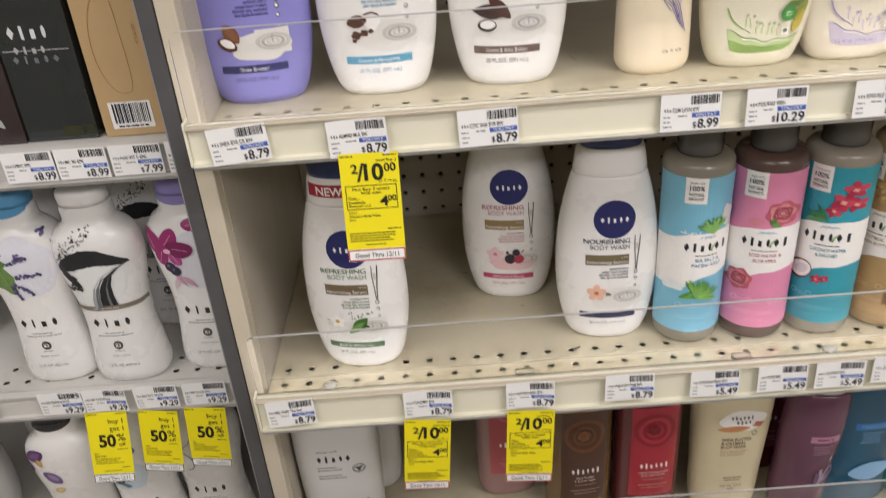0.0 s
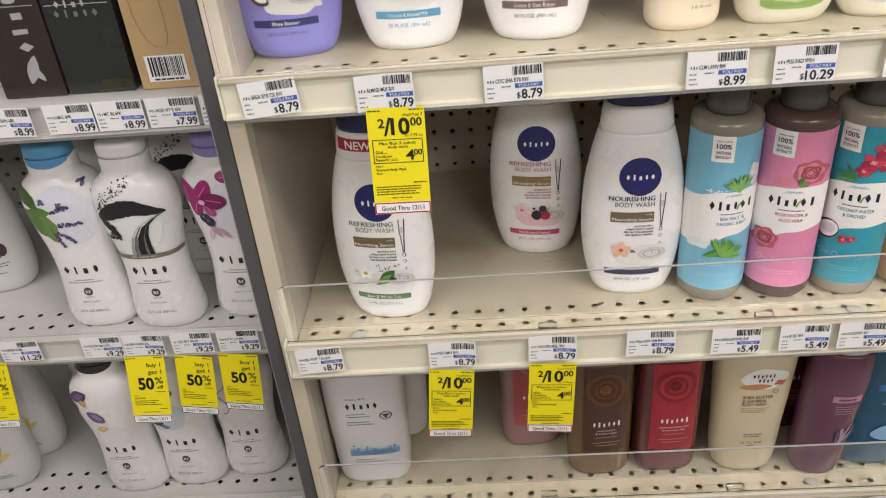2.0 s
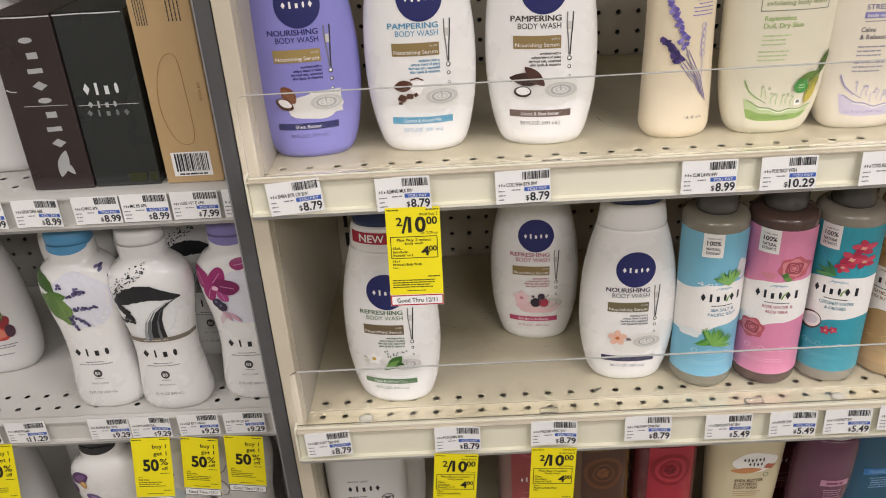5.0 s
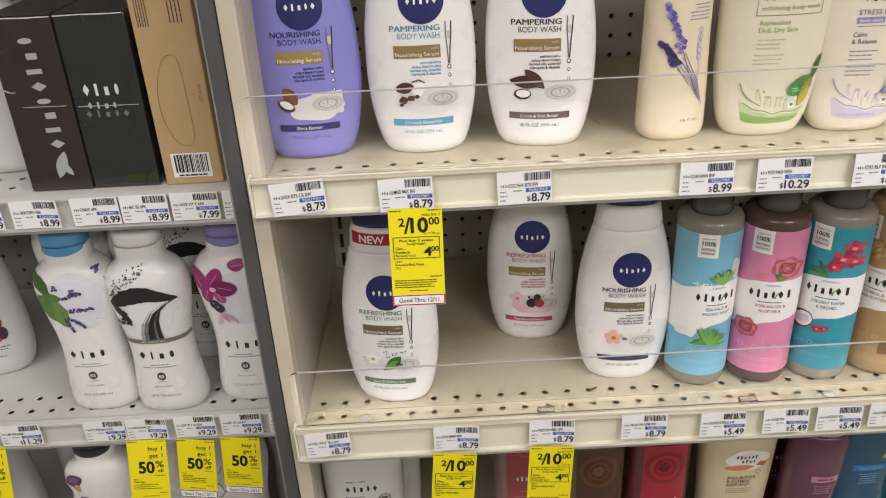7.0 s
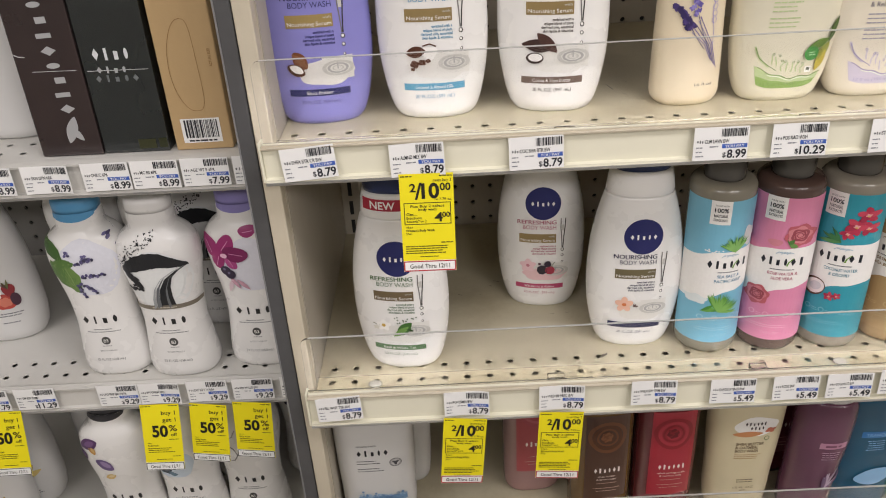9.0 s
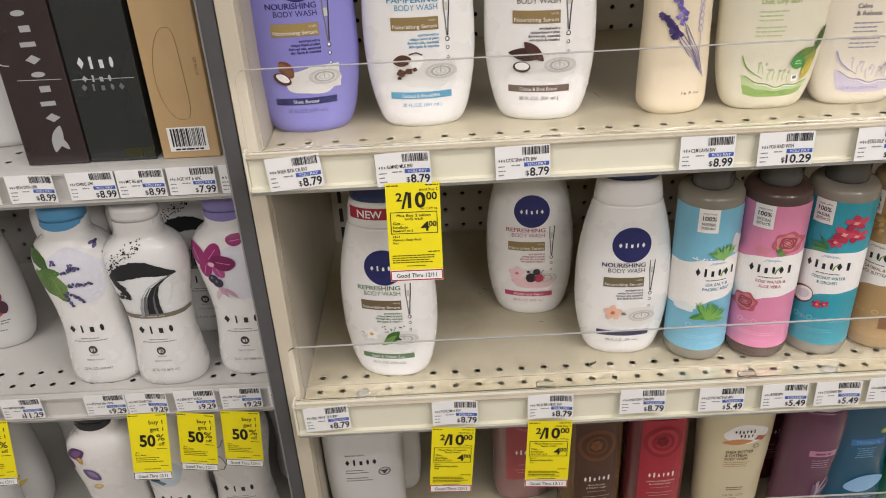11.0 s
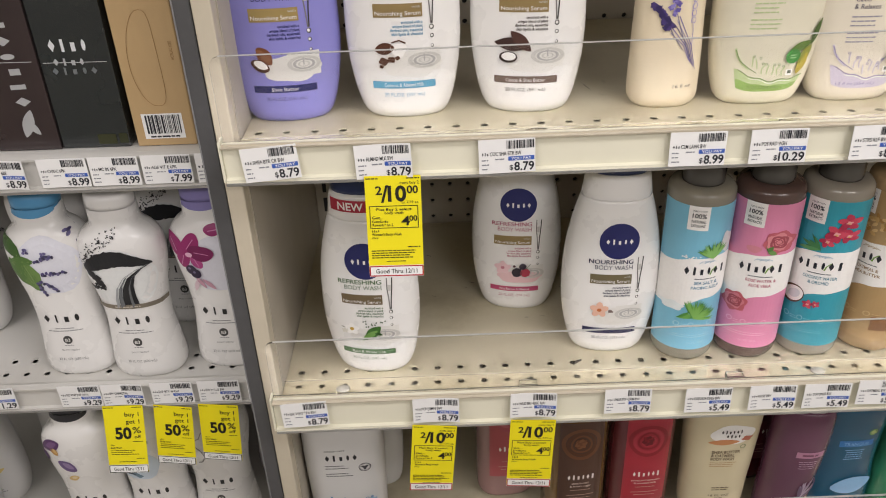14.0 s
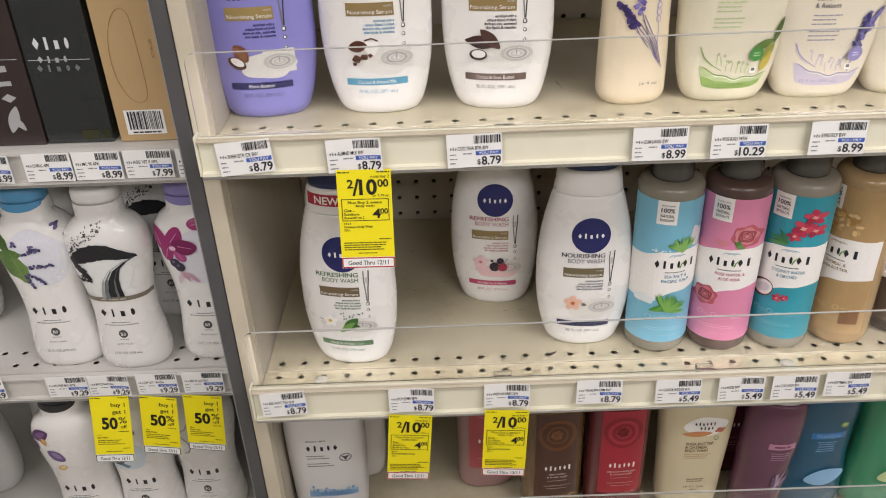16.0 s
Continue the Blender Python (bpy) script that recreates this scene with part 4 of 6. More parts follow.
def scrub_bottle(x, y, z, label, body, main, words, kind, turn=0.0, claim="NATURAL"):
    g, pr = bottle("scrub_bottle", label, ROUND, body, x, y, z, turn, "round scrub bottles", 56)
    pr.base = 0.00025
    part("cap", ROUND_CAP.mesh(36), SMOKE, g, "smoky grey cap", smooth=True)
    wrap_band(pr, "label", main, lambda u: 0.0145, lambda u: 0.1605, 0.0288, 1)
    lo = lambda u: wave_edge(u, 0.066 + 0.20 * u, 0.0022, 0.5)
    hi = lambda u: wave_edge(u, 0.110 + 0.16 * u, 0.0014, 2.0)
    wrap_band(pr, "label_panel", WHITEINK, lo, hi, 0.0287, 2)
    for k in range(5):
        pr.stroke("brush_mark", ink("9fb7c9" if kind != "oat" else "b9a98c"), [(-0.002 + k * 0.0022, 0.1062 + 0.0009 * (k % 2)), (0.0005 + k * 0.0022, 0.1085), (0.003 + k * 0.0024, 0.1070)], 0.0006, 3)
    pr.mark("logo_mark", ink("23262e"), 0.0040, 0.0985, 0.0370, 0.0080, 6, layer=3, thin=0.34)
    pr.stroke("logo_leaf", ink("6f9a3a"), [(0.0085, 0.0945), (0.0098, 0.0985), (0.0130, 0.1020)], 0.0014, 4, taper=True)
    pr.lines("small_print", ink("555a60"), 0.005, 0.0905, 0.024, 0.0011, 1, 0.002, "c", layer=3, seed=int(x * 999))
    for i, w in enumerate(words):
        pr.text("variety", ink({"sea": "4a86a5", "rose": "b0566c", "coco": "2f7f95"}.get(kind, "8a6a3a")), w, 0.006, 0.0862 - i * 0.0050, 0.0030, "c", 0.00205 * len(w), layer=3, fat=0.012)
    # claim panel
    pu = -0.0075
    claim_at = pr.place
    pr.place = lambda u, v, o: claim_at(u, v + 0.0055, o)
    pr.rect("claim_panel", WHITEINK, pu, 0.1440, 0.0165, 0.0225, 3)
    pr.text("claim", DARK, "MADE WITH", pu, 0.1510, 0.0015, "c", 0.0105, layer=4)
    pr.text("claim", DARK, "100%", pu, 0.1466, 0.0040, "c", 0.0110, layer=4, fat=0.02)
    pr.text("claim", DARK, "NATURAL", pu, 0.1412, 0.0027, "c", 0.0112, layer=4, fat=0.015)
    pr.text("claim", DARK, claim, pu, 0.1373, 0.0024, "c", 0.0112, layer=4, fat=0.015)
    pr.place = claim_at
    # small marks low on the label
    faint = ink({"sea": "a9d4e2", "rose": "eeb3cb", "coco": "7cc0cf"}.get(kind, "cbb083"))
    for u in (-0.014, -0.002, 0.015):
        pr.blob("icon", faint, u, 0.0420, 0.0026, 0.0026, 3, inner=0.7)
        pr.lines("small_print", faint, u + 0.0035, 0.0420, 0.006, 0.0008, 2, 0.0020, layer=3, seed=int(u * 9999))
    pr.lines("small_print", faint, 0, 0.0310, 0.040, 0.0008, 2, 0.0022, "c", layer=3, seed=7)
    pr.text("volume", faint, "16 FL OZ", 0.004, 0.0225, 0.0020, "c", 0.0150, layer=3)
    if kind == "sea":
        leaf_spray(pr, "kelp", ("3f7a32", "5d9a3f", "7fb35a"), 0.000, 0.0490, 70, 0.020, 0.0008, 1.2, base=1.0, seed=3)
        leaf_spray(pr, "kelp", ("4a8a3a", "6aa548"), -0.014, 0.0490, 6, 0.018, 0.0014, 0.35, base=0.3, seed=8)
        leaf_spray(pr, "kelp", ("3f7a32", "6aa548", "86b868"), 0.009, 0.1110, 60, 0.016, 0.0008, 1.0, base=1.7, seed=5)
        pr.blob("salt", ink("d8dcdc"), 0.0200, 0.1240, 0.0052, 0.0100, 3, wave=0.12, lobes=4)
        pr.blob("salt", ink("e6ecec"), -0.0185, 0.0600, 0.0085, 0.0045, 3, wave=0.15, lobes=5)
        for k in range(16):
            rr = random.Random(k + 3)
            pr.blob("salt", WHITEINK, rr.uniform(-0.018, 0.002), rr.uniform(0.1080, 0.1135), 0.0007, 0.0007, 4, segs=8)
    elif kind == "rose":
        rose(pr, -0.0120, 0.0610, 0.0105, ("c05e68", "d4808a", "a34a55"))
        rose(pr, 0.0145, 0.1250, 0.0115, ("c0606c", "d88a90", "a04c58"))
        pr.blob("petal", ink("d98a97"), -0.004, 0.1170, 0.0062, 0.0034, 3, wave=0.08, lobes=3)
        leaf_spray(pr, "leaf", ("4f7a3c", "6c9450"), 0.0075, 0.1165, 3, 0.008, 0.0022, 1.2, base=0.6, seed=2)
    elif kind == "coco":
        pr.blob("coconut", ink("5a3b2a"), -0.0125, 0.0640, 0.0105, 0.0090, 4, turn=0.6)
        pr.blob("coconut", WHITEINK, -0.0115, 0.0645, 0.0088, 0.0073, 5, turn=0.6)
        pr.blob("coconut", ink("d7dadb"), -0.0110, 0.0650, 0.0055, 0.0043, 6, turn=0.6)
        for u, v, r in ((0.0020, 0.0580, 0.0045), (0.0080, 0.0590, 0.0035), (0.0115, 0.1310, 0.0085), (0.0180, 0.1420, 0.0075), (0.0060, 0.1230, 0.0060), (0.0200, 0.1290, 0.0065)):
            for k in range(5):
                a = k * 1.257 + u * 90
                pr.blob("orchid", ink(("b8324f", "c8465c", "a52a48")[k % 3]), u + r * 0.55 * math.cos(a), v + r * 0.5 * math.sin(a), r * 0.55, r * 0.36, 4 + k % 3, turn=a, wave=0.08, lobes=3, segs=16)
            pr.blob("orchid", ink("e2a2a0"), u, v, r * 0.26, r * 0.20, 7, wave=0.25, lobes=4)
            pr.blob("orchid", ink("d9b25a"), u, v - r * 0.1, r * 0.11, r * 0.09, 8, segs=10)
        leaf_spray(pr, "leaf", ("2f6a3f", "3f7f4a", "57945a"), 0.002, 0.1140, 12, 0.019, 0.0015, 0.75, base=2.6, seed=4)
    else:
        for k in range(46):
            rr = random.Random(k)
            pr.blob("oat", ink(rr.choice(("c9a56a", "dbbd86", "a97f45"))), rr.uniform(-0.020, 0.020), rr.uniform(0.1180, 0.1390), 0.0028, 0.0016, 3 + k % 4, turn=rr.uniform(0, 3), segs=10)
        for u, v in ((-0.0170, 0.0650), (-0.0110, 0.0610)):
            pr.blob("shea_nut", ink("6b4026"), u, v, 0.0062, 0.0042, 4, turn=1.0)
            pr.blob("shea_nut", ink("8f6040"), u + 0.001, v + 0.001, 0.0030, 0.0018, 5, turn=1.0)
        pr.rect("brown_panel", ink("7d5530"), 0.0230, 0.0330, 0.0090, 0.0150, 3)
    pr.done({"label_panel": "white torn-edge label band"})


SMOKE = mat("smoky_grey_plastic", (0.085, 0.08, 0.07), 0.25, vary=0.06, coat=0.2)
scrub_bottle(0.3378, 0.0270, SM, "clear grey round bottle with sky blue sea salt label", tinted("cloudy_clear_bottle", (0.25, 0.23, 0.18)), mat("sky_blue_label", (0.20, 0.50, 0.66), 0.38, vary=0.05), ("SEA SALT &", "PACIFIC KELP"), "sea", -2, "EXFOLIANT")
scrub_bottle(0.3962, 0.0260, SM, "dark clear round bottle with pink rose label", tinted("dark_clear_bottle", (0.10, 0.06, 0.05)), mat("pink_label", (0.74, 0.26, 0.42), 0.38, vary=0.05), ("ROSE WATER &", "ALOE VERA"), "rose", -24, "EXTRACTS")
scrub_bottle(0.4535, 0.0255, SM, "clear round bottle with teal coconut label", tinted("milky_clear_bottle", (0.30, 0.27, 0.22)), mat("teal_label", (0.035, 0.33, 0.42), 0.38, vary=0.05), ("COCONUT WATER", "& ORCHID"), "coco", -36, "EXTRACTS")
scrub_bottle(0.5130, 0.0290, SM, "golden tan round bottle with oatmeal label", tinted("honey_bottle", (0.42, 0.29, 0.15)), mat("honey_label", (0.44, 0.29, 0.13), 0.38, vary=0.08), ("OATMEAL &", "SHEA BUTTER"), "oat", -66, "EXTRACTS")
scrub_bottle(0.5730, 0.0420, SM, "dark brown round bottle with tan label", tinted("brown_black_bottle", (0.05, 0.035, 0.03)), mat("dark_umber_label", (0.10, 0.07, 0.05), 0.38, vary=0.08), (), "oat", 10, "EXTRACTS")

# ---- cream lotion-style bottles ----
OATCREAM = mat("oat_cream_plastic", (0.76, 0.66, 0.48), 0.33, vary=0.03, coat=0.08, bump=0.02)
PALECREAM = mat("pale_cream_plastic", (0.72, 0.68, 0.53), 0.33, vary=0.03, coat=0.08, bump=0.02)
OVAL = Shape([(0, 0.0225, 0.0170), (0.0015, 0.0245, 0.0190), (0.005, 0.0268, 0.0205), (0.012, 0.0278, 0.0212), (0.08, 0.0262, 0.0205), (0.14, 0.0250, 0.0200), (0.165, 0.0225, 0.0190), (0.172, 0.0150, 0.0150)], 2.3)
FLARE = Shape([(0, 0.0270, 0.0150), (0.0015, 0.0292, 0.0170), (0.005, 0.0318, 0.0188), (0.012, 0.0345, 0.0200), (0.035, 0.0393, 0.0212), (0.07, 0.0418, 0.0218), (0.11, 0.0428, 0.0220), (0.15, 0.0400, 0.0215), (0.168, 0.0330, 0.0200), (0.175, 0.0200, 0.0160)], 2.5,
              lean=lambda z: 0.022 * min(z, 0.12))
PLAIN_CAP = Shape([(0.1725, 0.0145, 0.0145), (0.176, 0.0150, 0.0150), (0.200, 0.0140, 0.0140), (0.202, 0.0120, 0.0120)], 2.0)
LAV, LAV2, LAV3 = ink("5a4a80"), ink("7a6cb0"), ink("9c93c6")


def sprig(pr, u, v, h, lean, tones, seed, layer=2):
    rnd = random.Random(seed)
    pr.stroke("stem", ink("6d6a86"), [(u - lean * 0.9, v - h * 0.9), (u - lean * 0.3, v - h * 0.35), (u, v)], 0.0006, layer)
    for k in range(26):
        t = k / 26
        w = 0.0040 * (1 - 0.6 * t)
        pr.blob("sprig", ink(tones[k % len(tones)]), u + lean * t + rnd.uniform(-w, w), v + h * t, 0.0022, 0.0017, layer + 1 + k % 3, wave=0.3, lobes=4, turn=rnd.uniform(0, 3), segs=10)


g, pr = bottle("lotion_bottle", "oat cream oval bottle with lavender sprig print", OVAL, OATCREAM, 0.2950, 0.0335, SL, 6)
part("cap", PLAIN_CAP.mesh(24), OATCREAM, g, smooth=True)
sprig(pr, -0.0020, 0.074, 0.037, -0.0145, ("7a6cb0", "8f84c4", "6357a0"), 3)
sprig(pr, -0.0060, 0.063, 0.018, -0.0120, ("3d2f63", "4c3c78", "33285a"), 4)
pr.stroke("outline_sprig", LAV3, [(0.012, 0.040), (0.0125, 0.06), (0.010, 0.075), (0.0125, 0.090)], 0.0005, 1)
for k in range(5):
    pr.blob("outline_sprig", LAV3, 0.0118, 0.068 + k * 0.0052, 0.0022, 0.0025, 1, inner=0.8, segs=12)
    pr.stroke("stem", ink(("6357a0", "8b82a8", "54487c")[k % 3]), [(0.0175 - k * 0.0016, 0.030 + k * 0.002), (0.0115 - k * 0.0016, 0.050), (0.000 - k * 0.0014, 0.072 - k * 0.003)], 0.0006, 2)
pr.text("lettering", ink("4a443c"), "body wash", 0.0180, 0.1180, 0.0034, "r", 0.0165, layer=1)
pr.text("lettering", ink("4a443c"), "calming", 0.0180, 0.1235, 0.0034, "r", 0.0140, layer=1)
pr.lines("small_print", LAV2, 0.0180, 0.1085, 0.017, 0.0009, 5, 0.0028, "r", layer=1, seed=3)
pr.text("volume", ink("5a5248"), "16 fl oz", 0.0080, 0.0180, 0.0025, "c", 0.0150, layer=1)
pr.done()


def flare_bottle(x, y, label, words, tones, kind, turn=0.0):
    g, pr = bottle("lotion_bottle", label, FLARE, PALECREAM if kind == "green" else OATCREAM2, x, y, SL, turn, "flared lotion bottles")
    part("cap", PLAIN_CAP.mesh(24), PALECREAM, g, smooth=True)
    main, dark, pale = (ink(t) for t in tones)
    L = -0.0175
    title, sub, use = words
    green = kind == "green"
    if green:
        pr.border("title_box", ink("7d806f"), 0.003, 0.1140, 0.0500, 0.0320, 0.0005, 1)
        for i, w in enumerate(title):
            pr.text("title", ink("55594a"), w, L - 0.001, 0.1175 - i * 0.0062, 0.0043, "l", 0.0031 * len(w), layer=1, fat=0.004)
        pr.text("title", ink("7f8f55"), "exfoliating body wash", L - 0.001, 0.1036, 0.0032, "l", 0.0440, layer=1)
    else:
        pr.mark("logo_mark", ink("3a3535"), 0.002, 0.1090, 0.0380, 0.0085, 6, layer=1, thin=0.4)
        pr.text("title", ink("6a6290"), title[0], L, 0.0968, 0.0038, "l", 0.0340, layer=1, fat=0.004)
        pr.rect("title_band", ink("8d87b8"), L + 0.0100, 0.0907, 0.0210, 0.0046, 1)
        pr.text("title_lettering", WHITEINK, "body wash", L + 0.0100, 0.0907, 0.0028, "c", 0.0170, layer=2)
        pr.rect("rule", ink("6a6290"), 0.004, 0.0862, 0.042, 0.0004, 1)
    top = 0.0925 if green else 0.0800
    for i, w in enumerate(sub):
        pr.text("claim", main, w, L - 0.001, top - i * 0.0055, 0.0036, "l", 0.00210 * len(w), layer=1, fat=0.005)
    pr.lines("small_print", pale if green else ink("9a95a2"), L - 0.001, top - 0.0130, 0.024, 0.0013, 3, 0.0033, layer=1, seed=5)
    pr.lines("small_print", pale if green else ink("9a95a2"), L - 0.002, top - 0.0250, 0.024, 0.0013, 3, 0.0033, layer=1, seed=6)
    # splash of liquid: a pool with a raised arm, darker rim lines and drops
    n = 20
    low, tops, mids = [], [], []
    for i in range(n + 1):
        t = i / n
        low.append((-0.0215 + 0.044 * t, 0.0118 + 0.0030 * (2 * t - 1) ** 4))
        rim = 0.0205 + 0.026 * max(0.0, 0.55 - t) ** 1.6 + 0.008 * max(0.0, t - 0.55) ** 1.3 + 0.0008 * math.sin(t * 21)
        tops.append((-0.0255 + 0.053 * t, rim))
        mids.append((-0.0235 + 0.0485 * t, 0.0118 + (rim - 0.0118) * 0.55))
    strips = [(i, i + 1, n + 2 + i, n + 1 + i) for i in range(n)]
    pr.put("splash", main if green else pale, low + mids, strips, 1)
    pr.put("splash", pale, mids + tops, strips, 1)
    pr.stroke("splash_rim", dark, tops[1:], 0.0006, 3)
    pr.stroke("splash_rim", ink("e6e8d8"), [(u, v - 0.0012) for u, v in tops[4:-3]], 0.0007, 3)
    pr.stroke("splash_arm", pale, [(-0.0265, 0.0460), (-0.0245, 0.0400), (-0.0205, 0.0345), (-0.0150, 0.0300)], 0.0016, 2)
    pr.stroke("splash_arm", dark, [(-0.0262, 0.0450), (-0.0225, 0.0368), (-0.0165, 0.0318), (-0.0090, 0.0270)], 0.0005, 3)
    rs = random.Random(3 if green else 4)
    for k in range(7):
        u0, v0 = -0.0130 + 0.0040 * k, 0.0265 + 0.0085 * max(0, 3 - k) / 3 + rs.uniform(0, 0.004)
        pr.stroke("splash_arm", pale, [(u0, v0 - 0.004), (u0 + rs.uniform(-0.001, 0.001), v0), (u0 + rs.uniform(-0.002, 0.0022), v0 + 0.0035)], 0.0009, 2)
        pr.blob("splash_drop", dark, u0 + rs.uniform(-0.002, 0.002), v0 + 0.0042, 0.0011, 0.0010, 3, inner=0.6, segs=10)
    pr.text("volume", dark, "12 fl oz (354 mL)", -0.004, 0.0158, 0.0024, "c", 0.029, layer=3)
    if green:
        pr.blob("leaf", ink("465f26"), 0.0325, 0.0560, 0.0105, 0.0026, 4, turn=1.25, tip=0.6)
        pr.blob("leaf", ink("5d7a30"), 0.0215, 0.0465, 0.0090, 0.0034, 4, turn=0.35, tip=0.5)
        pr.blob("leaf", ink("8a8f35"), 0.0260, 0.0400, 0.0080, 0.0036, 4, turn=1.0, tip=0.4)
        pr.blob("leaf", ink("b9a83c"), 0.0250, 0.0330, 0.0085, 0.0034, 4, turn=1.2, tip=0.4)
        pr.blob("seal", ink("3f8a3a"), 0.0165, 0.0395, 0.0056, 0.0056, 6)
        pr.lines("seal_print", ink("bfe0b0"), 0.0165, 0.0405, 0.006, 0.0010, 2, 0.002, "c", layer=7)
    else:
        sprig(pr, 0.0200, 0.043, 0.025, 0.004, ("4f4a80", "6b66a0", "3f3a6c"), 6)
        sprig(pr, 0.0210, 0.048, 0.022, 0.014, ("4f4a80", "5d5894", "8079b4"), 7)
        pr.blob("seal", ink("8f89bd"), 0.0190, 0.0370, 0.0058, 0.0058, 8)
        pr.lines("seal_print", ink("d8d4ee"), 0.0190, 0.0380, 0.006, 0.0010, 2, 0.002, "c", layer=9)
    pr.rect("seal_square", WHITEINK, 0.0155, 0.0270, 0.0048, 0.0048, 6)
    pr.rect("seal_square", ink("6a7060"), 0.0155, 0.0276, 0.0028, 0.0025, 7)
    pr.done()


OATCREAM2 = mat("ivory_cream_plastic", (0.76, 0.70, 0.57), 0.33, vary=0.03, coat=0.08, bump=0.02)
flare_bottle(0.3685, 0.0320, "pale cream flared bottle with green splash print", (("POSITIVELY", "RADIANT"), ("Replenishes", "Dull, Dry Skin"), ""), ("8fae5e", "6d8a48", "b9c994"), "green")
flare_bottle(0.4425, 0.0320, "ivory flared bottle with violet sprig and splash print", (("STRESS RELIEF",), ("Calms", "& Relaxes"), ""), ("5f5a68", "8f86b0", "c8c0cf"), "violet")
flare_bottle(0.5170, 0.0330, "ivory flared bottle with violet sprig and splash print", (("STRESS RELIEF",), ("Calms", "& Relaxes"), ""), ("5f5a68", "8f86b0", "c8c0cf"), "violet")

# ---- waisted white bottles on the white unit ----
WAIST = Shape([(0, 0.0300, 0.0205), (0.0015, 0.0325, 0.0230), (0.005, 0.0350, 0.0250), (0.014, 0.0360, 0.0258), (0.040, 0.0335, 0.0245), (0.066, 0.0315, 0.0232), (0.092, 0.0330, 0.0236), (0.116, 0.0372, 0.0250), (0.138, 0.0398, 0.0256),
               (0.154, 0.0380, 0.0246), (0.163, 0.0320, 0.0222), (0.167, 0.0268, 0.0200), (0.171, 0.0228, 0.0182), (0.184, 0.0222, 0.0178), (0.186, 0.0216, 0.0172)], 2.35)
WAIST_CAP = Shape([(0.1862, 0.0218, 0.0174), (0.195, 0.0221, 0.0176), (0.199, 0.0213, 0.0168), (0.2005, 0.0185, 0.0142)], 2.3)
STONE = ink("4a4a48")
PINKS = ("9a2f6c", "b04a86", "7c2458")


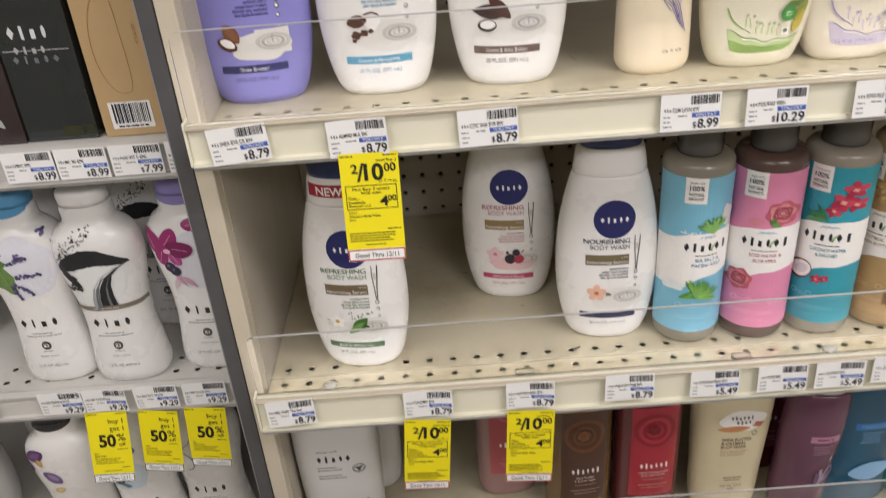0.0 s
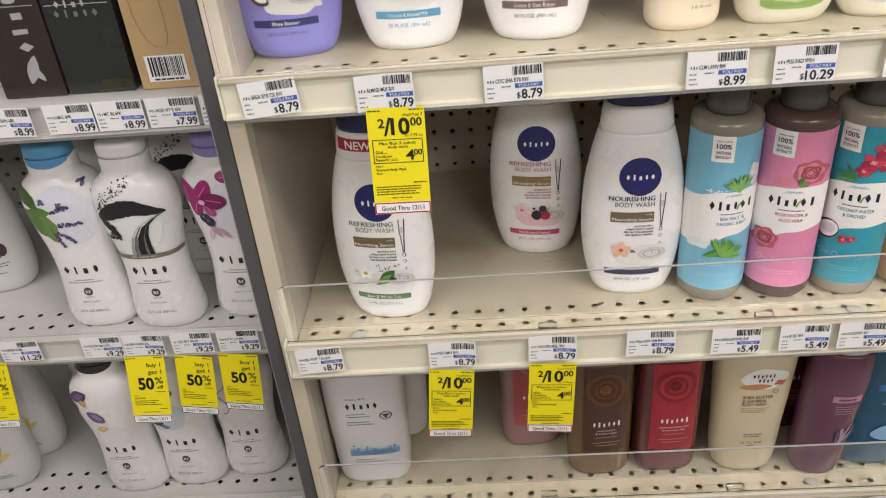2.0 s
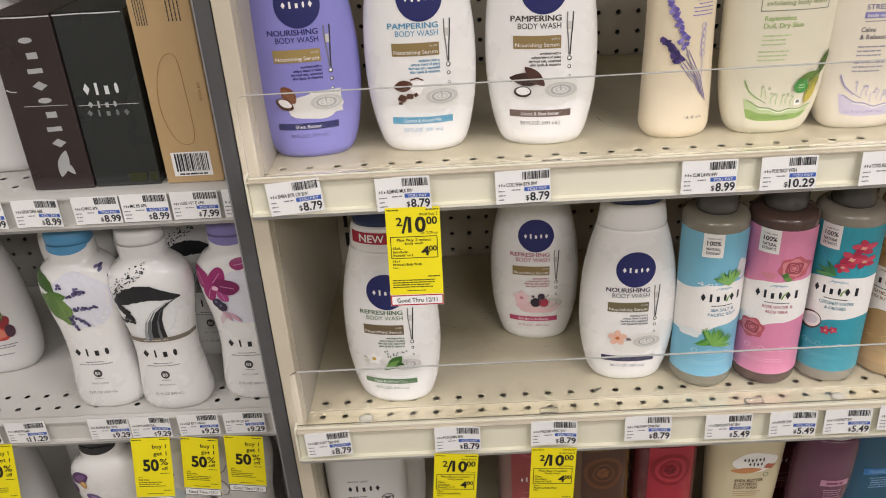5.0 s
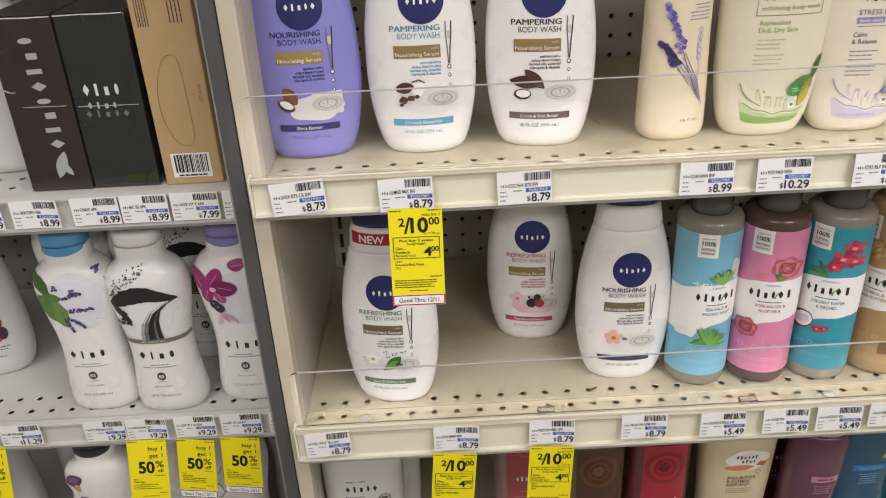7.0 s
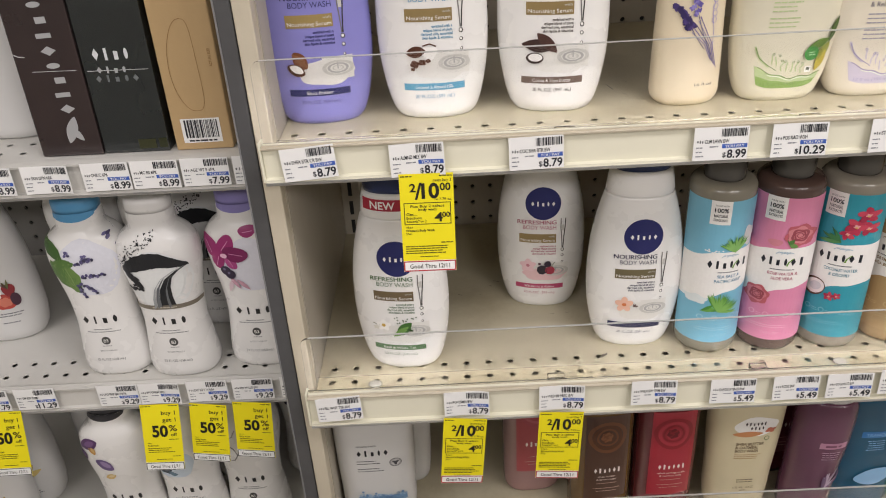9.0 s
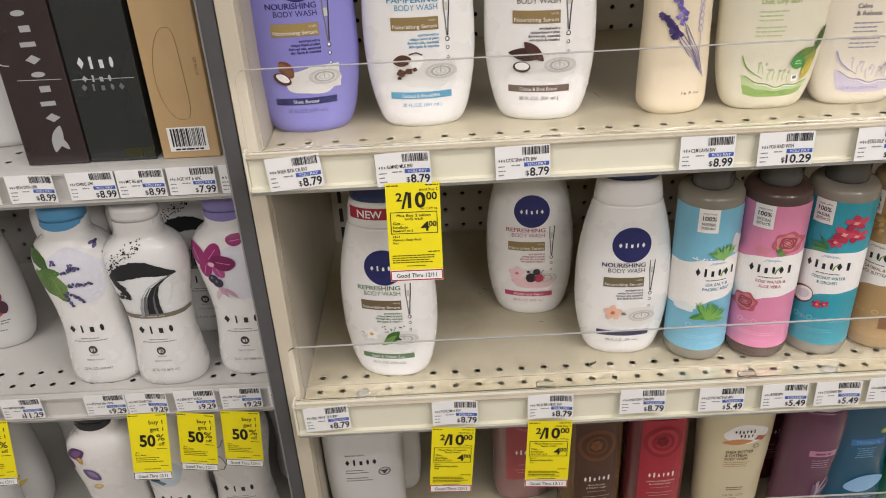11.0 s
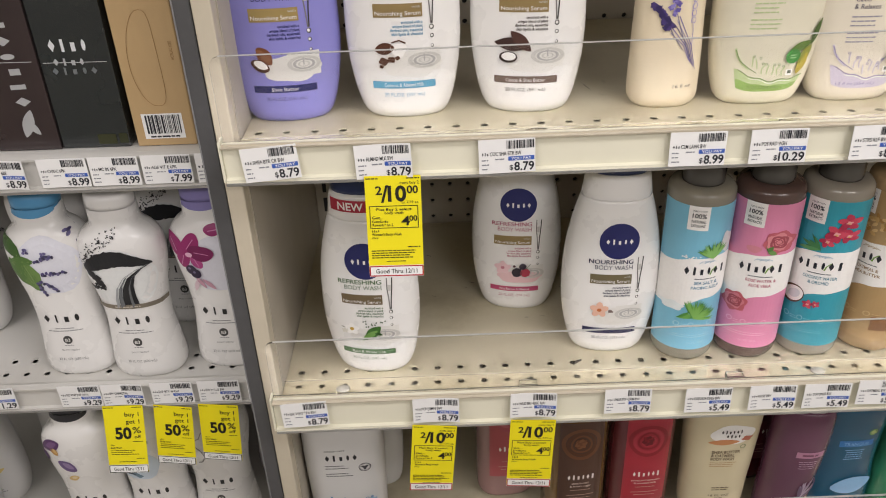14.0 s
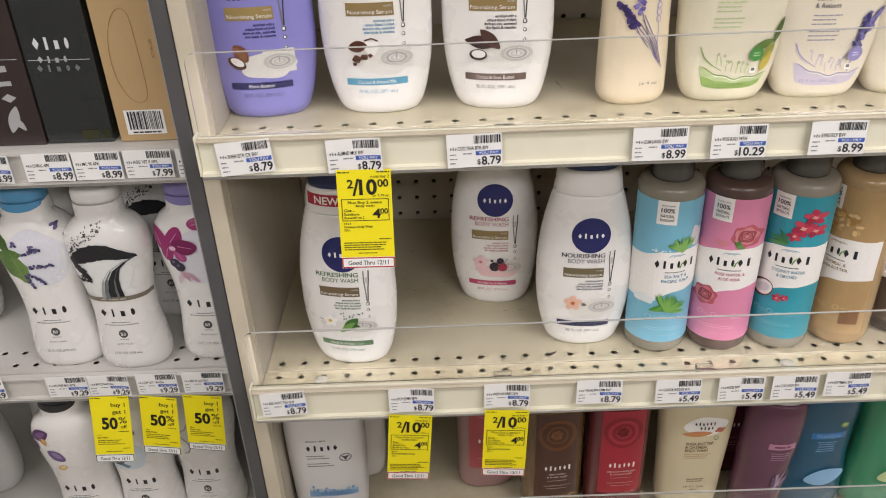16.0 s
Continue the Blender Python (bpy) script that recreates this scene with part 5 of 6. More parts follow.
def waisted_bottle(x, y, z, label, art, cap, turn=0.0, cap_label="", body=None, du=0.0):
    g, pr = bottle("body_wash_bottle", label, WAIST, body or HDPE, x, y, z, turn, "waisted body wash bottles")
    c = part("cap", WAIST_CAP.mesh(36), cap, g, cap_label, smooth=True)
    # the cap's front tongue
    n = 14
    pts = [(0.0214 * (2 * i / n - 1), 0.1865) for i in range(n + 1)] + [(0.0214 * (2 * i / n - 1), 0.1865 - 0.0085 * math.sqrt(max(0, 1 - (2 * i / n - 1) ** 2))) for i in range(n + 1)]
    pr.put("cap_tongue", cap, pts, [(i, n + 1 + i, n + 2 + i, i + 1) for i in range(n)], 2)
    pr.place = lambda u, v, o: WAIST.on(u * 1.12 + du, v * 1.16 + 0.0075, o)
    pr.mark("logo_mark", ink("2b2b2b"), 0.0, 0.0540, 0.0345, 0.0076, 4, layer=1, thin=0.15)
    pr.lines("small_print", ink("8f8f8f"), 0, 0.0440, 0.016, 0.0011, 1, 0.002, "c", layer=1, seed=2)
    pr.lines("small_print", ink("8f8f8f"), 0, 0.0415, 0.038, 0.0011, 1, 0.002, "c", layer=1, seed=3)
    pr.blob("seal", STONE, 0, 0.0325, 0.0040, 0.0040, 1)
    pr.text("seal_lettering", WHITEINK, "B3", 0, 0.0325, 0.0030, "c", 0.0042, layer=2, fat=0.01)
    pr.lines("small_print", ink("8f8f8f"), 0, 0.0270, 0.010, 0.0009, 1, 0.002, "c", layer=1, seed=4)
    pr.text("lettering", ink("8f8f8f"), "BODY WASH", 0, 0.0222, 0.0016, "c", 0.0150, layer=1)
    pr.text("volume", ink("7d7d7d"), "22 FL OZ (650 mL)", 0, 0.0130, 0.0024, "c", 0.0255, layer=1)
    rnd = random.Random(art)
    if art == "lavender":
        pr.blob("wash", ink("dedfe7"), 0.004, 0.1060, 0.0260, 0.0270, 1, wave=0.04)
        for u, v, s, a in ((-0.0235, 0.1240, 0.0120, 2.2), (-0.0190, 0.1000, 0.0165, -0.95), (-0.0125, 0.0975, 0.0150, -1.35), (-0.0170, 0.1110, 0.0105, 0.1)):
            pr.blob("leaf", ink(("41602f", "56773c", "6c8a4c", "3d5a33")[int(s * 1e4) % 4]), u, v, s, s * 0.55, 2, turn=a, tip=0.55, wave=0.06, lobes=9)
            pr.stroke("leaf_vein", ink("8aa066"), [(u - s * 0.7 * math.cos(a), v - s * 0.7 * math.sin(a)), (u + s * 0.7 * math.cos(a), v + s * 0.7 * math.sin(a))], 0.0006, 3)
        for u0, v0, u1, v1 in ((-0.012, 0.1085, 0.010, 0.1160), (-0.011, 0.0990, 0.016, 0.1000), (-0.011, 0.0975, 0.006, 0.0830), (-0.0105, 0.0965, -0.004, 0.0790)):
            pr.stroke("stem", ink("6a6f5a"), [(u0, v0), (u1, v1)], 0.0007, 2)
            for k in range(16):
                t = 0.3 + 0.7 * k / 15
                pr.blob("bud", ink(("3d3a52", "55507a", "6d678c")[k % 3]), u0 + (u1 - u0) * t + rnd.uniform(-1, 1) * 0.0011, v0 + (v1 - v0) * t + rnd.uniform(-1, 1) * 0.0011, 0.0016, 0.0012, 3 + k % 2, turn=rnd.uniform(0, 3), segs=10)
        for u, v in ((-0.0105, 0.1210), (0.0035, 0.1175), (0.0240, 0.1330)):
            for k in range(5):
                pr.blob("bud", ink("4a4568" if k % 2 else "6b6590"), u + rnd.uniform(-1, 1) * 0.002, v + rnd.uniform(-1, 1) * 0.002, 0.0016, 0.0012, 3, turn=k, segs=10)
        pr.stroke("stem", ink("4a4568"), [(0.031, 0.1450), (0.0335, 0.1360), (0.0300, 0.1240)], 0.0014, 3)
    elif art == "charcoal":
        ch, grey = ink("232427"), ink("6d7072")
        art_at = pr.place
        pr.place = WAIST.on
        pr.blob("pale_wash", ink("e6e8e6"), 0.0, 0.1180, 0.0330, 0.0320, 1, wave=0.03)
        n = 28

        def ribbon(name, material, spine, layer, rag):
            """A brush stroke: points with a width, ragged along both edges."""
            a, b = [], []
            for i in range(n + 1):
                t = i / n * (len(spine) - 1)
                j = min(int(t), len(spine) - 2)
                f = t - j
                f = f * f * (3 - 2 * f)
                u, v, w = (p + (q - p) * f for p, q in zip(spine[j], spine[j + 1]))
                a.append((u, v + w / 2 + rnd.uniform(-rag, rag)))
                b.append((u + 0.15 * w, v - w / 2 + rnd.uniform(-rag, rag)))
            pr.put(name, material, a + b, [(i, i + 1, n + 2 + i, n + 1 + i) for i in range(n)], layer)

        ribbon("charcoal_swoosh", ch, [(-0.0325, 0.1290, 0.004), (-0.0270, 0.1330, 0.012), (-0.0180, 0.1375, 0.016), (-0.0060, 0.1410, 0.017), (0.0080, 0.1405, 0.015), (0.0200, 0.1365, 0.010), (0.0310, 0.1330, 0.003)], 3, 0.0006)
        ribbon("charcoal_swoosh", ch, [(-0.0310, 0.1260, 0.006), (-0.0250, 0.1210, 0.014), (-0.0190, 0.1150, 0.010), (-0.0150, 0.1110, 0.004)], 3, 0.0012)
        for k, (w0, tone, off) in enumerate(((0.0125, ch, 0.0), (0.0040, grey, -0.0080), (0.0022, grey, 0.0015), (0.0030, ink("9fa2a3"), -0.0115))):
            pts = ((0.0290, 0.1325, 0.15), (0.0200, 0.1285, 0.35), (0.0110, 0.1215, 0.6), (0.0060, 0.1110, 0.85), (0.0045, 0.1000, 1.0), (0.0050, 0.0890, 1.1))
            e0 = [(u + off * f - w0 * f / 2, v - 0.003 * f) for u, v, f in pts]
            e1 = [(u + off * f + w0 * f / 2, v) for u, v, f in pts]
            pr.put("charcoal_stem" if k == 0 else "grey_streak", tone, e0 + e1, [(i, i + 1, 7 + i, 6 + i) for i in range(5)], 3 + k)
        pr.place = art_at
        for k in range(90):
            t = rnd.random()
            pr.blob("charcoal_fleck", ch, -0.030 + 0.034 * t + rnd.uniform(-0.004, 0.004), 0.1080 + 0.030 * t ** 0.7 + rnd.uniform(-0.006, 0.005), rnd.uniform(0.0003, 0.0012), rnd.uniform(0.0003, 0.0008), 3, wave=0.3, lobes=3, segs=8)
        for k in range(14):
            pr.rect("charcoal_fleck", ch, rnd.uniform(-0.026, -0.014), rnd.uniform(0.084, 0.098), rnd.uniform(0.002, 0.006), rnd.uniform(0.0015, 0.0030), 3, turn=rnd.uniform(-1, 1))
        pr.rect("gold_band", ink("7d7566"), 0, 0.0685, 0.0640, 0.0042, 3)
        pr.lines("gold_print", ink("c9c2b2"), 0, 0.0685, 0.028, 0.0012, 1, 0.002, "c", layer=4)
    elif art == "orchid":
        pr.blob("wash", ink("dddde5"), 0.006, 0.1000, 0.0250, 0.0260, 1, wave=0.04)
        for u, v, s, a in ((-0.0270, 0.1180, 0.0105, 1.9), (-0.0130, 0.1200, 0.0105, 0.9), (-0.0050, 0.1120, 0.0110, -0.2), (-0.0210, 0.1060, 0.0090, -1.9), (-0.0100, 0.1040, 0.0070, -1.2), (0.0080, 0.1320, 0.0075, 0.1)):
            pr.blob("orchid", ink(PINKS[int(s * 1e4) % 3]), u, v, s, s * 0.66, 2 + int(s * 1e4) % 3, turn=a, wave=0.06, lobes=3)
            pr.stroke("orchid_vein", ink("d58fb8"), [(u - s * 0.5 * math.cos(a), v - s * 0.5 * math.sin(a)), (u + s * 0.6 * math.cos(a), v + s * 0.6 * math.sin(a))], 0.0006, 6)
        pr.blob("orchid", ink("e7b9cf"), -0.0150, 0.1110, 0.0030, 0.0022, 7)
        for u, v in ((-0.0160, 0.0960), (-0.0125, 0.0925)):
            pr.blob("currant", ink("3a3145"), u, v, 0.0046, 0.0046, 5)
            pr.blob("currant", ink("7d7590"), u - 0.001, v + 0.0015, 0.0012, 0.0012, 6)
        for u, v, a in ((-0.010, 0.0840, -1.0), (-0.003, 0.0820, -0.8), (-0.014, 0.0810, 1.2)):
            pr.blob("petal", ink("c79aaa" if a < 0 else "dcc4cc"), u, v, 0.0075, 0.0020, 4, turn=a, tip=0.6)
    elif art == "petals":
        for u, v, s, a, t in ((-0.0205, 0.1230, 0.0100, 0.4, "5a3a66"), (-0.0180, 0.1165, 0.0052, -1.2, "c79a55"), (-0.0100, 0.0985, 0.0098, -0.7, "6f5a86"), (-0.0080, 0.0830, 0.0055, 0.3, "d6b878"), (-0.0300, 0.1090, 0.0070, 1.9, "4f3560")):
            pr.blob("petal", ink(t), u, v, s, s * 0.62, 2, turn=a, tip=0.35)
            pr.blob("petal", ink({"5a3a66": "7b5a86", "6f5a86": "9a86ac", "c79a55": "dbb87a", "d6b878": "e6d2a4", "4f3560": "6b4f80"}[t]), u + 0.001, v + 0.001, s * 0.6, s * 0.3, 3, turn=a, tip=0.35)
    elif art == "blue":
        pr.blob("wash", ink("cdd9e3"), -0.010, 0.0900, 0.0240, 0.0200, 1, wave=0.05)
        for u, v, s, a in ((-0.004, 0.1120, 0.0060, 0.6), (-0.016, 0.0790, 0.0060, 0.2), (-0.010, 0.0760, 0.0050, -0.3), (0.006, 0.1180, 0.0050, 1.1)):
            pr.blob("petal", ink("3c4650" if s > 0.0055 else "6d8797"), u, v, s, s * 0.5, 2, turn=a, wave=0.12, lobes=4)
    elif art == "grey":
        pr.stroke("ribbon", ink("8d8a88"), [(-0.013, 0.1080), (-0.016, 0.1030), (-0.009, 0.0960), (-0.006, 0.0880), (-0.010, 0.0810), (-0.014, 0.0800)], 0.0012, 2)
        pr.stroke("ribbon", ink("a8a5a2"), [(-0.004, 0.1200), (-0.008, 0.1120), (-0.014, 0.1085)], 0.0010, 2)
    elif art == "fig":
        for u, v, s, t in ((-0.016, 0.088, 0.0110, "7d4a48"), (-0.020, 0.1000, 0.0065, "5b3d44"), (-0.008, 0.078, 0.006, "a06a60")):
            pr.blob("fig", ink(t), u, v, s, s * 0.8, 2, wave=0.08, lobes=4)
    pr.done()
    return g


CAP_BLUE = mat("blue_cap_plastic", (0.10, 0.32, 0.56), 0.3, vary=0.04)
CAP_LILAC = mat("lilac_cap_plastic", (0.26, 0.23, 0.50), 0.3, vary=0.04)
CAP_BLACK = mat("charcoal_cap_plastic", (0.035, 0.035, 0.04), 0.3, vary=0.06)
MZ, BZ = WZ[1][0], WZ[2][0]
waisted_bottle(-0.2590, 0.0870, MZ, "white waisted bottle with lavender print and blue cap", "lavender", CAP_BLUE, 1, "blue flip cap")
waisted_bottle(-0.1870, 0.0790, MZ, "white waisted bottle with black charcoal swoosh print", "charcoal", HDPE, 0)
waisted_bottle(-0.1040, 0.0900, MZ, "white waisted bottle with magenta orchid print, lilac cap", "orchid", CAP_LILAC, -2, "lilac flip cap")
waisted_bottle(-0.3000, 0.1780, MZ, "white waisted bottle with dark fig print", "fig", HDPE, 2)
waisted_bottle(-0.1650, 0.1720, MZ, "white waisted bottle with black charcoal swoosh print", "charcoal", CAP_BLACK, 0)
waisted_bottle(-0.2200, 0.1800, MZ, "plain white waisted bottle behind the front row", "grey", HDPE, 0)
waisted_bottle(-0.1040, 0.1750, MZ, "plain white waisted bottle behind the front row", "grey", HDPE, 0)
waisted_bottle(-0.2835, 0.0710, BZ, "white waisted bottle with purple petal print, black cap", "petals", CAP_BLACK, 1, "black flip cap")
waisted_bottle(-0.2160, 0.0780, BZ, "white waisted bottle with faint blue flower print", "blue", HDPE, 0)
waisted_bottle(-0.1470, 0.0890, BZ, "white waisted bottle with grey ribbon print", "grey", HDPE, 0)
waisted_bottle(-0.0900, 0.1650, BZ, "white waisted bottle with pink orchid print", "orchid", CAP_LILAC, 0)
waisted_bottle(-0.1800, 0.1600, BZ, "plain white waisted bottle behind the front row", "grey", HDPE, 0)

EGG = Shape([(0, 0.0320, 0.0190), (0.0015, 0.0345, 0.0215), (0.005, 0.0375, 0.0235), (0.015, 0.0410, 0.0255), (0.045, 0.0440, 0.0265), (0.085, 0.0430, 0.0262), (0.120, 0.0390, 0.0250), (0.150, 0.0320, 0.0225), (0.168, 0.0250, 0.0190), (0.176, 0.0170, 0.0150)], 2.3)


def egg_bottle(x, y, z, label, art, turn=0.0):
    g, pr = bottle("body_wash_bottle", label, EGG, HDPE_GREY, x, y, z, turn, "rounded body wash bottles")
    part("cap", PLAIN_CAP.mesh(28), HDPE_GREY, g, smooth=True)
    pr.mark("logo_mark", ink("3d3f45"), 0.004, 0.1120, 0.0300, 0.0075, 4, layer=1, thin=0.3)
    if art == "fig":
        pr.blob("fruit", ink("b5463c"), 0.0130, 0.0540, 0.0115, 0.0095, 2, wave=0.06, lobes=5)
        pr.blob("fruit", ink("cf7a66"), 0.0130, 0.0540, 0.0075, 0.0058, 3, wave=0.1, lobes=6)
        pr.blob("fruit", ink("8c3036"), 0.0200, 0.0680, 0.0062, 0.0080, 2, wave=0.1, lobes=3)
        pr.blob("fruit", ink("4a2d3c"), 0.0240, 0.0560, 0.0048, 0.0080, 4)
        leaf_spray(pr, "leaf", ("5a4438", "6d7048"), 0.0200, 0.0700, 4, 0.012, 0.0012, 0.5, base=1.9, seed=2)
        pr.blob("flower", WHITEINK, 0.0070, 0.0650, 0.0055, 0.0050, 4, wave=0.2)
        pr.lines("small_print", ink("77787c"), 0.0120, 0.0390, 0.030, 0.0016, 2, 0.0032, "c", layer=1, seed=2)
        pr.lines("small_print", ink("77787c"), 0.0120, 0.0270, 0.022, 0.0016, 1, 0.0032, "c", layer=1, seed=3)
    else:
        for k in range(5):
            a = 0.4 + k * 0.5
            pr.blob("petal", ink(("d9c37a", "c8b05e", "e5d79f")[k % 3]), 0.0100 + 0.009 * math.cos(a), 0.0500 + 0.013 * math.sin(a), 0.0125, 0.0042, 2 + k % 3, turn=a, tip=0.5)
        pr.blob("petal", ink("8d9a5a"), 0.0140, 0.0520, 0.0035, 0.0028, 6)
        pr.lines("small_print", ink("77787c"), 0.0120, 0.0280, 0.026, 0.0016, 2, 0.0032, "c", layer=1, seed=4)
    pr.done()


egg_bottle(-0.4080, 0.1560, MZ, "white rounded bottle with red fruit print", "fig", 8)
egg_bottle(-0.4700, 0.1200, MZ, "white rounded bottle with red fruit print", "fig", 8)
egg_bottle(-0.4530, 0.0790, BZ, "white rounded bottle with yellow flower print", "flower", 6)
egg_bottle(-0.4420, 0.1290, BZ, "white rounded bottle with yellow flower print", "flower", 4)
egg_bottle(-0.3600, 0.2000, BZ, "white rounded bottle with yellow flower print", "flower", 2)
TUB = Shape([(0, 0.036, 0.028), (0.003, 0.040, 0.032), (0.012, 0.043, 0.034), (0.10, 0.043, 0.034), (0.14, 0.036, 0.030), (0.15, 0.02, 0.02)], 2.2)
g, pr = bottle("body_wash_bottle", "plain soft white rounded bottle", TUB, HDPE_GREY, -0.2980, 0.118, WZ[0][0], 0)
pr.done()

# ---- soap cartons ----
BLACKBOX = mat("charcoal_carton_card", (0.020, 0.024, 0.024), 0.25, vary=0.35, scale=14, coat=0.6, bump=0.7, bscale=55)
MAROON = mat("dark_maroon_carton_card", (0.034, 0.022, 0.022), 0.25, vary=0.35, scale=12, coat=0.6, bump=0.7, bscale=55)
KRAFT = mat("golden_kraft_card", (0.52, 0.36, 0.18), 0.36, vary=0.06, scale=25, coat=0.25, bump=0.5, bscale=60, stain=0.12)
FILM = clear("shrink_film", (1, 1, 1), 0.06, 1.3)
SILVERINK = mat("silver_print", (0.50, 0.51, 0.52), 0.35, 0.3, vary=0.05)
KRAFTINK = ink("8a6838")


def carton(name, label, x0, x1, y, depth, h, material, lean=0.0):
    """A carton with folded edges and lid flaps; its front face stands at y."""
    w = x1 - x0
    g = thing(name, label, "soap carton", pose((x0 + x1) / 2, y, WZ[0][0] + 0.0004, 0, lean, 0), "soap cartons")
    part("carton", box_bm(-w / 2, w / 2, 0, depth, 0, h, 0.0012), material, g)
    part("lid_flap", box_bm(-w / 2 + 0.001, w / 2 - 0.001, 0.0005, depth - 0.002, h + 0.0002, h + 0.0010), material, g)
    return g, Print(g, lambda u, v, o: (u, -o, v), 0.0003)


g, pr = carton("soap_carton", "dark maroon soap carton in shrink film, silver print", -0.2490, -0.1965, 0.0390, 0.115, 0.1465, MAROON, 0.6)
pr.mark("brand_mark", SILVERINK, 0.004, 0.0850, 0.098, 0.0125, 8, layer=1, thin=0.6, turn=1.62)
pr.blob("bird_mark", SILVERINK, 0.0050, 0.0235, 0.0125, 0.0048, 1, turn=1.2, tip=0.5)
pr.blob("bird_mark", SILVERINK, 0.0085, 0.0200, 0.0075, 0.0030, 2, turn=2.2, tip=0.5)
# Highlights on the shrink film, painted as pale lines at seam and edge.
pr.rect("film_seam_glint", mat("film_glint", (0.55, 0.55, 0.55), 0.15, vary=0.2), 0.004, 0.0745, 0.036, 0.0005, 2)
GLINT = mat("film_glint", (0.62, 0.62, 0.62), 0.12, vary=0.2)
pr.stroke("film_edge_glint", GLINT, [(-0.0255, 0.1452), (-0.010, 0.1457), (0.006, 0.1455), (0.0255, 0.1459)], 0.0009, 2)
pr.stroke("film_seam_glint", GLINT, [(-0.0250, 0.0890), (-0.0215, 0.0872), (-0.0165, 0.0868)], 0.0011, 2, taper=True)
pr.done({"brand_mark": "silver brand mark reading upwards"})
g, pr = carton("soap_carton", "black soap carton in shrink film, silver print", -0.1957, -0.1392, 0.0400, 0.115, 0.1465, BLACKBOX, 0.6)
pr.mark("brand_mark", ink("d8dadb"), -0.003, 0.0858, 0.0330, 0.0100, 4, layer=1, thin=0.3)
pr.mark("line_mark", SILVERINK, -0.005, 0.0728, 0.0270, 0.0056, 4, layer=1, thin=0.6)
pr.mark("line_mark", ink("6e7273"), -0.002, 0.0655, 0.0380, 0.0058, 5, layer=1, thin=0.58)
# Painted film highlights on this carton: seam line and top edge.
pr.rect("film_seam_glint", mat("film_glint", (0.55, 0.55, 0.55), 0.15, vary=0.2), 0.000, 0.0725, 0.050, 0.0005, 3)
pr.stroke("film_edge_glint", GLINT, [(-0.0275, 0.1452), (-0.008, 0.1458), (0.010, 0.1456), (0.0265, 0.1460)], 0.0009, 2)
pr.rect("foil_patch", ink("34361c"), 0.010, 0.0075, 0.0150, 0.0085, 1)
pr.rect("foil_patch", ink("2f3219"), 0.0235, 0.0080, 0.0070, 0.0085, 1)
pr.done()
g, pr = carton("soap_carton", "golden kraft soap carton with barcode and soap outline", -0.1332, -0.0842, 0.0390, 0.115, 0.205, KRAFT)
pr.rect("barcode_panel", PAPER, -0.0002, 0.0172, 0.0330, 0.0215, 1)
pr.barcode("barcode", DARK, -0.0002, 0.0188, 0.0275, 0.0160, 2, seed=11)
pr.lines("barcode_digits", DARK, -0.0002, 0.0083, 0.028, 0.0018, 1, 0.002, "c", layer=2, seed=9)
outl = []
for i in range(41):
    a = 2 * math.pi * i / 40
    t = math.sin(a)
    outl.append((0.0000 + (0.0118 - 0.0012 * t) * math.copysign(abs(math.cos(a)) ** 0.75, math.cos(a)) - 0.0045 * (1 - t * t), 0.0728 + 0.0383 * t))
pr.stroke("soap_outline", KRAFTINK, outl, 0.0004, 1)
pr.text("side_lettering", KRAFTINK, "ACTUAL SIZE", 0.0185, 0.0790, 0.0022, "c", 0.0150, layer=1, fat=0.01, turn=1.57)
for k in range(5):
    pr.lines("side_print", DARK, -0.0195 + k * 0.0020, 0.134, 0.046, 0.0009, 1, 0.002, layer=1, turn=1.57, seed=k)
for k in range(4):
    pr.lines("side_print", DARK, 0.006 + k * 0.0030, 0.136, 0.028 if k else 0.020, 0.0011, 1, 0.002, layer=1, turn=1.57, seed=k + 9)
pr.mark("brand_mark", DARK, 0.0065, 0.178, 0.014, 0.0045, 4, layer=1, turn=1.57)
pr.done()

# ---- bottom row of the cream unit ----
IVORYSH = Shape([(0, 0.0300, 0.0160), (0.0015, 0.0325, 0.0185), (0.005, 0.0350, 0.0205), (0.014, 0.0370, 0.0218), (0.06, 0.0393, 0.0228), (0.12, 0.0408, 0.0232), (0.150, 0.0400, 0.0230), (0.156, 0.0370, 0.0220), (0.158, 0.0330, 0.0200)], 3.2)
FLATCAP = Shape([(0.1582, 0.0170, 0.0150), (0.162, 0.0175, 0.0155), (0.174, 0.0165, 0.0145), (0.176, 0.0150, 0.013)], 2.2)
g, pr = bottle("body_wash_bottle", "white broad bottle with blue bubble print", IVORYSH, HDPE_GREY, 0.0085, 0.0180, SB, 2)
part("cap", FLATCAP.mesh(24), HDPE_GREY, g, smooth=True)
BUBBLE = ink("7fa6cc")
pr.text("lettering", ink("4c4c50"), "SINCE 1879", -0.0175, 0.1220, 0.0018, "l", 0.0200, layer=1, fat=0.01)
pr.mark("logo_mark", ink("26262b"), -0.0020, 0.1125, 0.0340, 0.0078, 5, layer=1, thin=0.36)
pr.lines("small_print", ink("4c4c50"), -0.0185, 0.1020, 0.024, 0.0012, 2, 0.0034, layer=1, seed=3)
pr.lines("small_print", ink("4c4c50"), -0.0185, 0.0915, 0.028, 0.0012, 2, 0.0034, layer=1, seed=4)
pr.blob("seal", ink("4c4c50"), 0.0205, 0.0980, 0.0062, 0.0055, 1, inner=0.88)
pr.blob("seal", ink("4c4c50"), 0.0205, 0.0980, 0.0050, 0.0044, 1, inner=0.92)
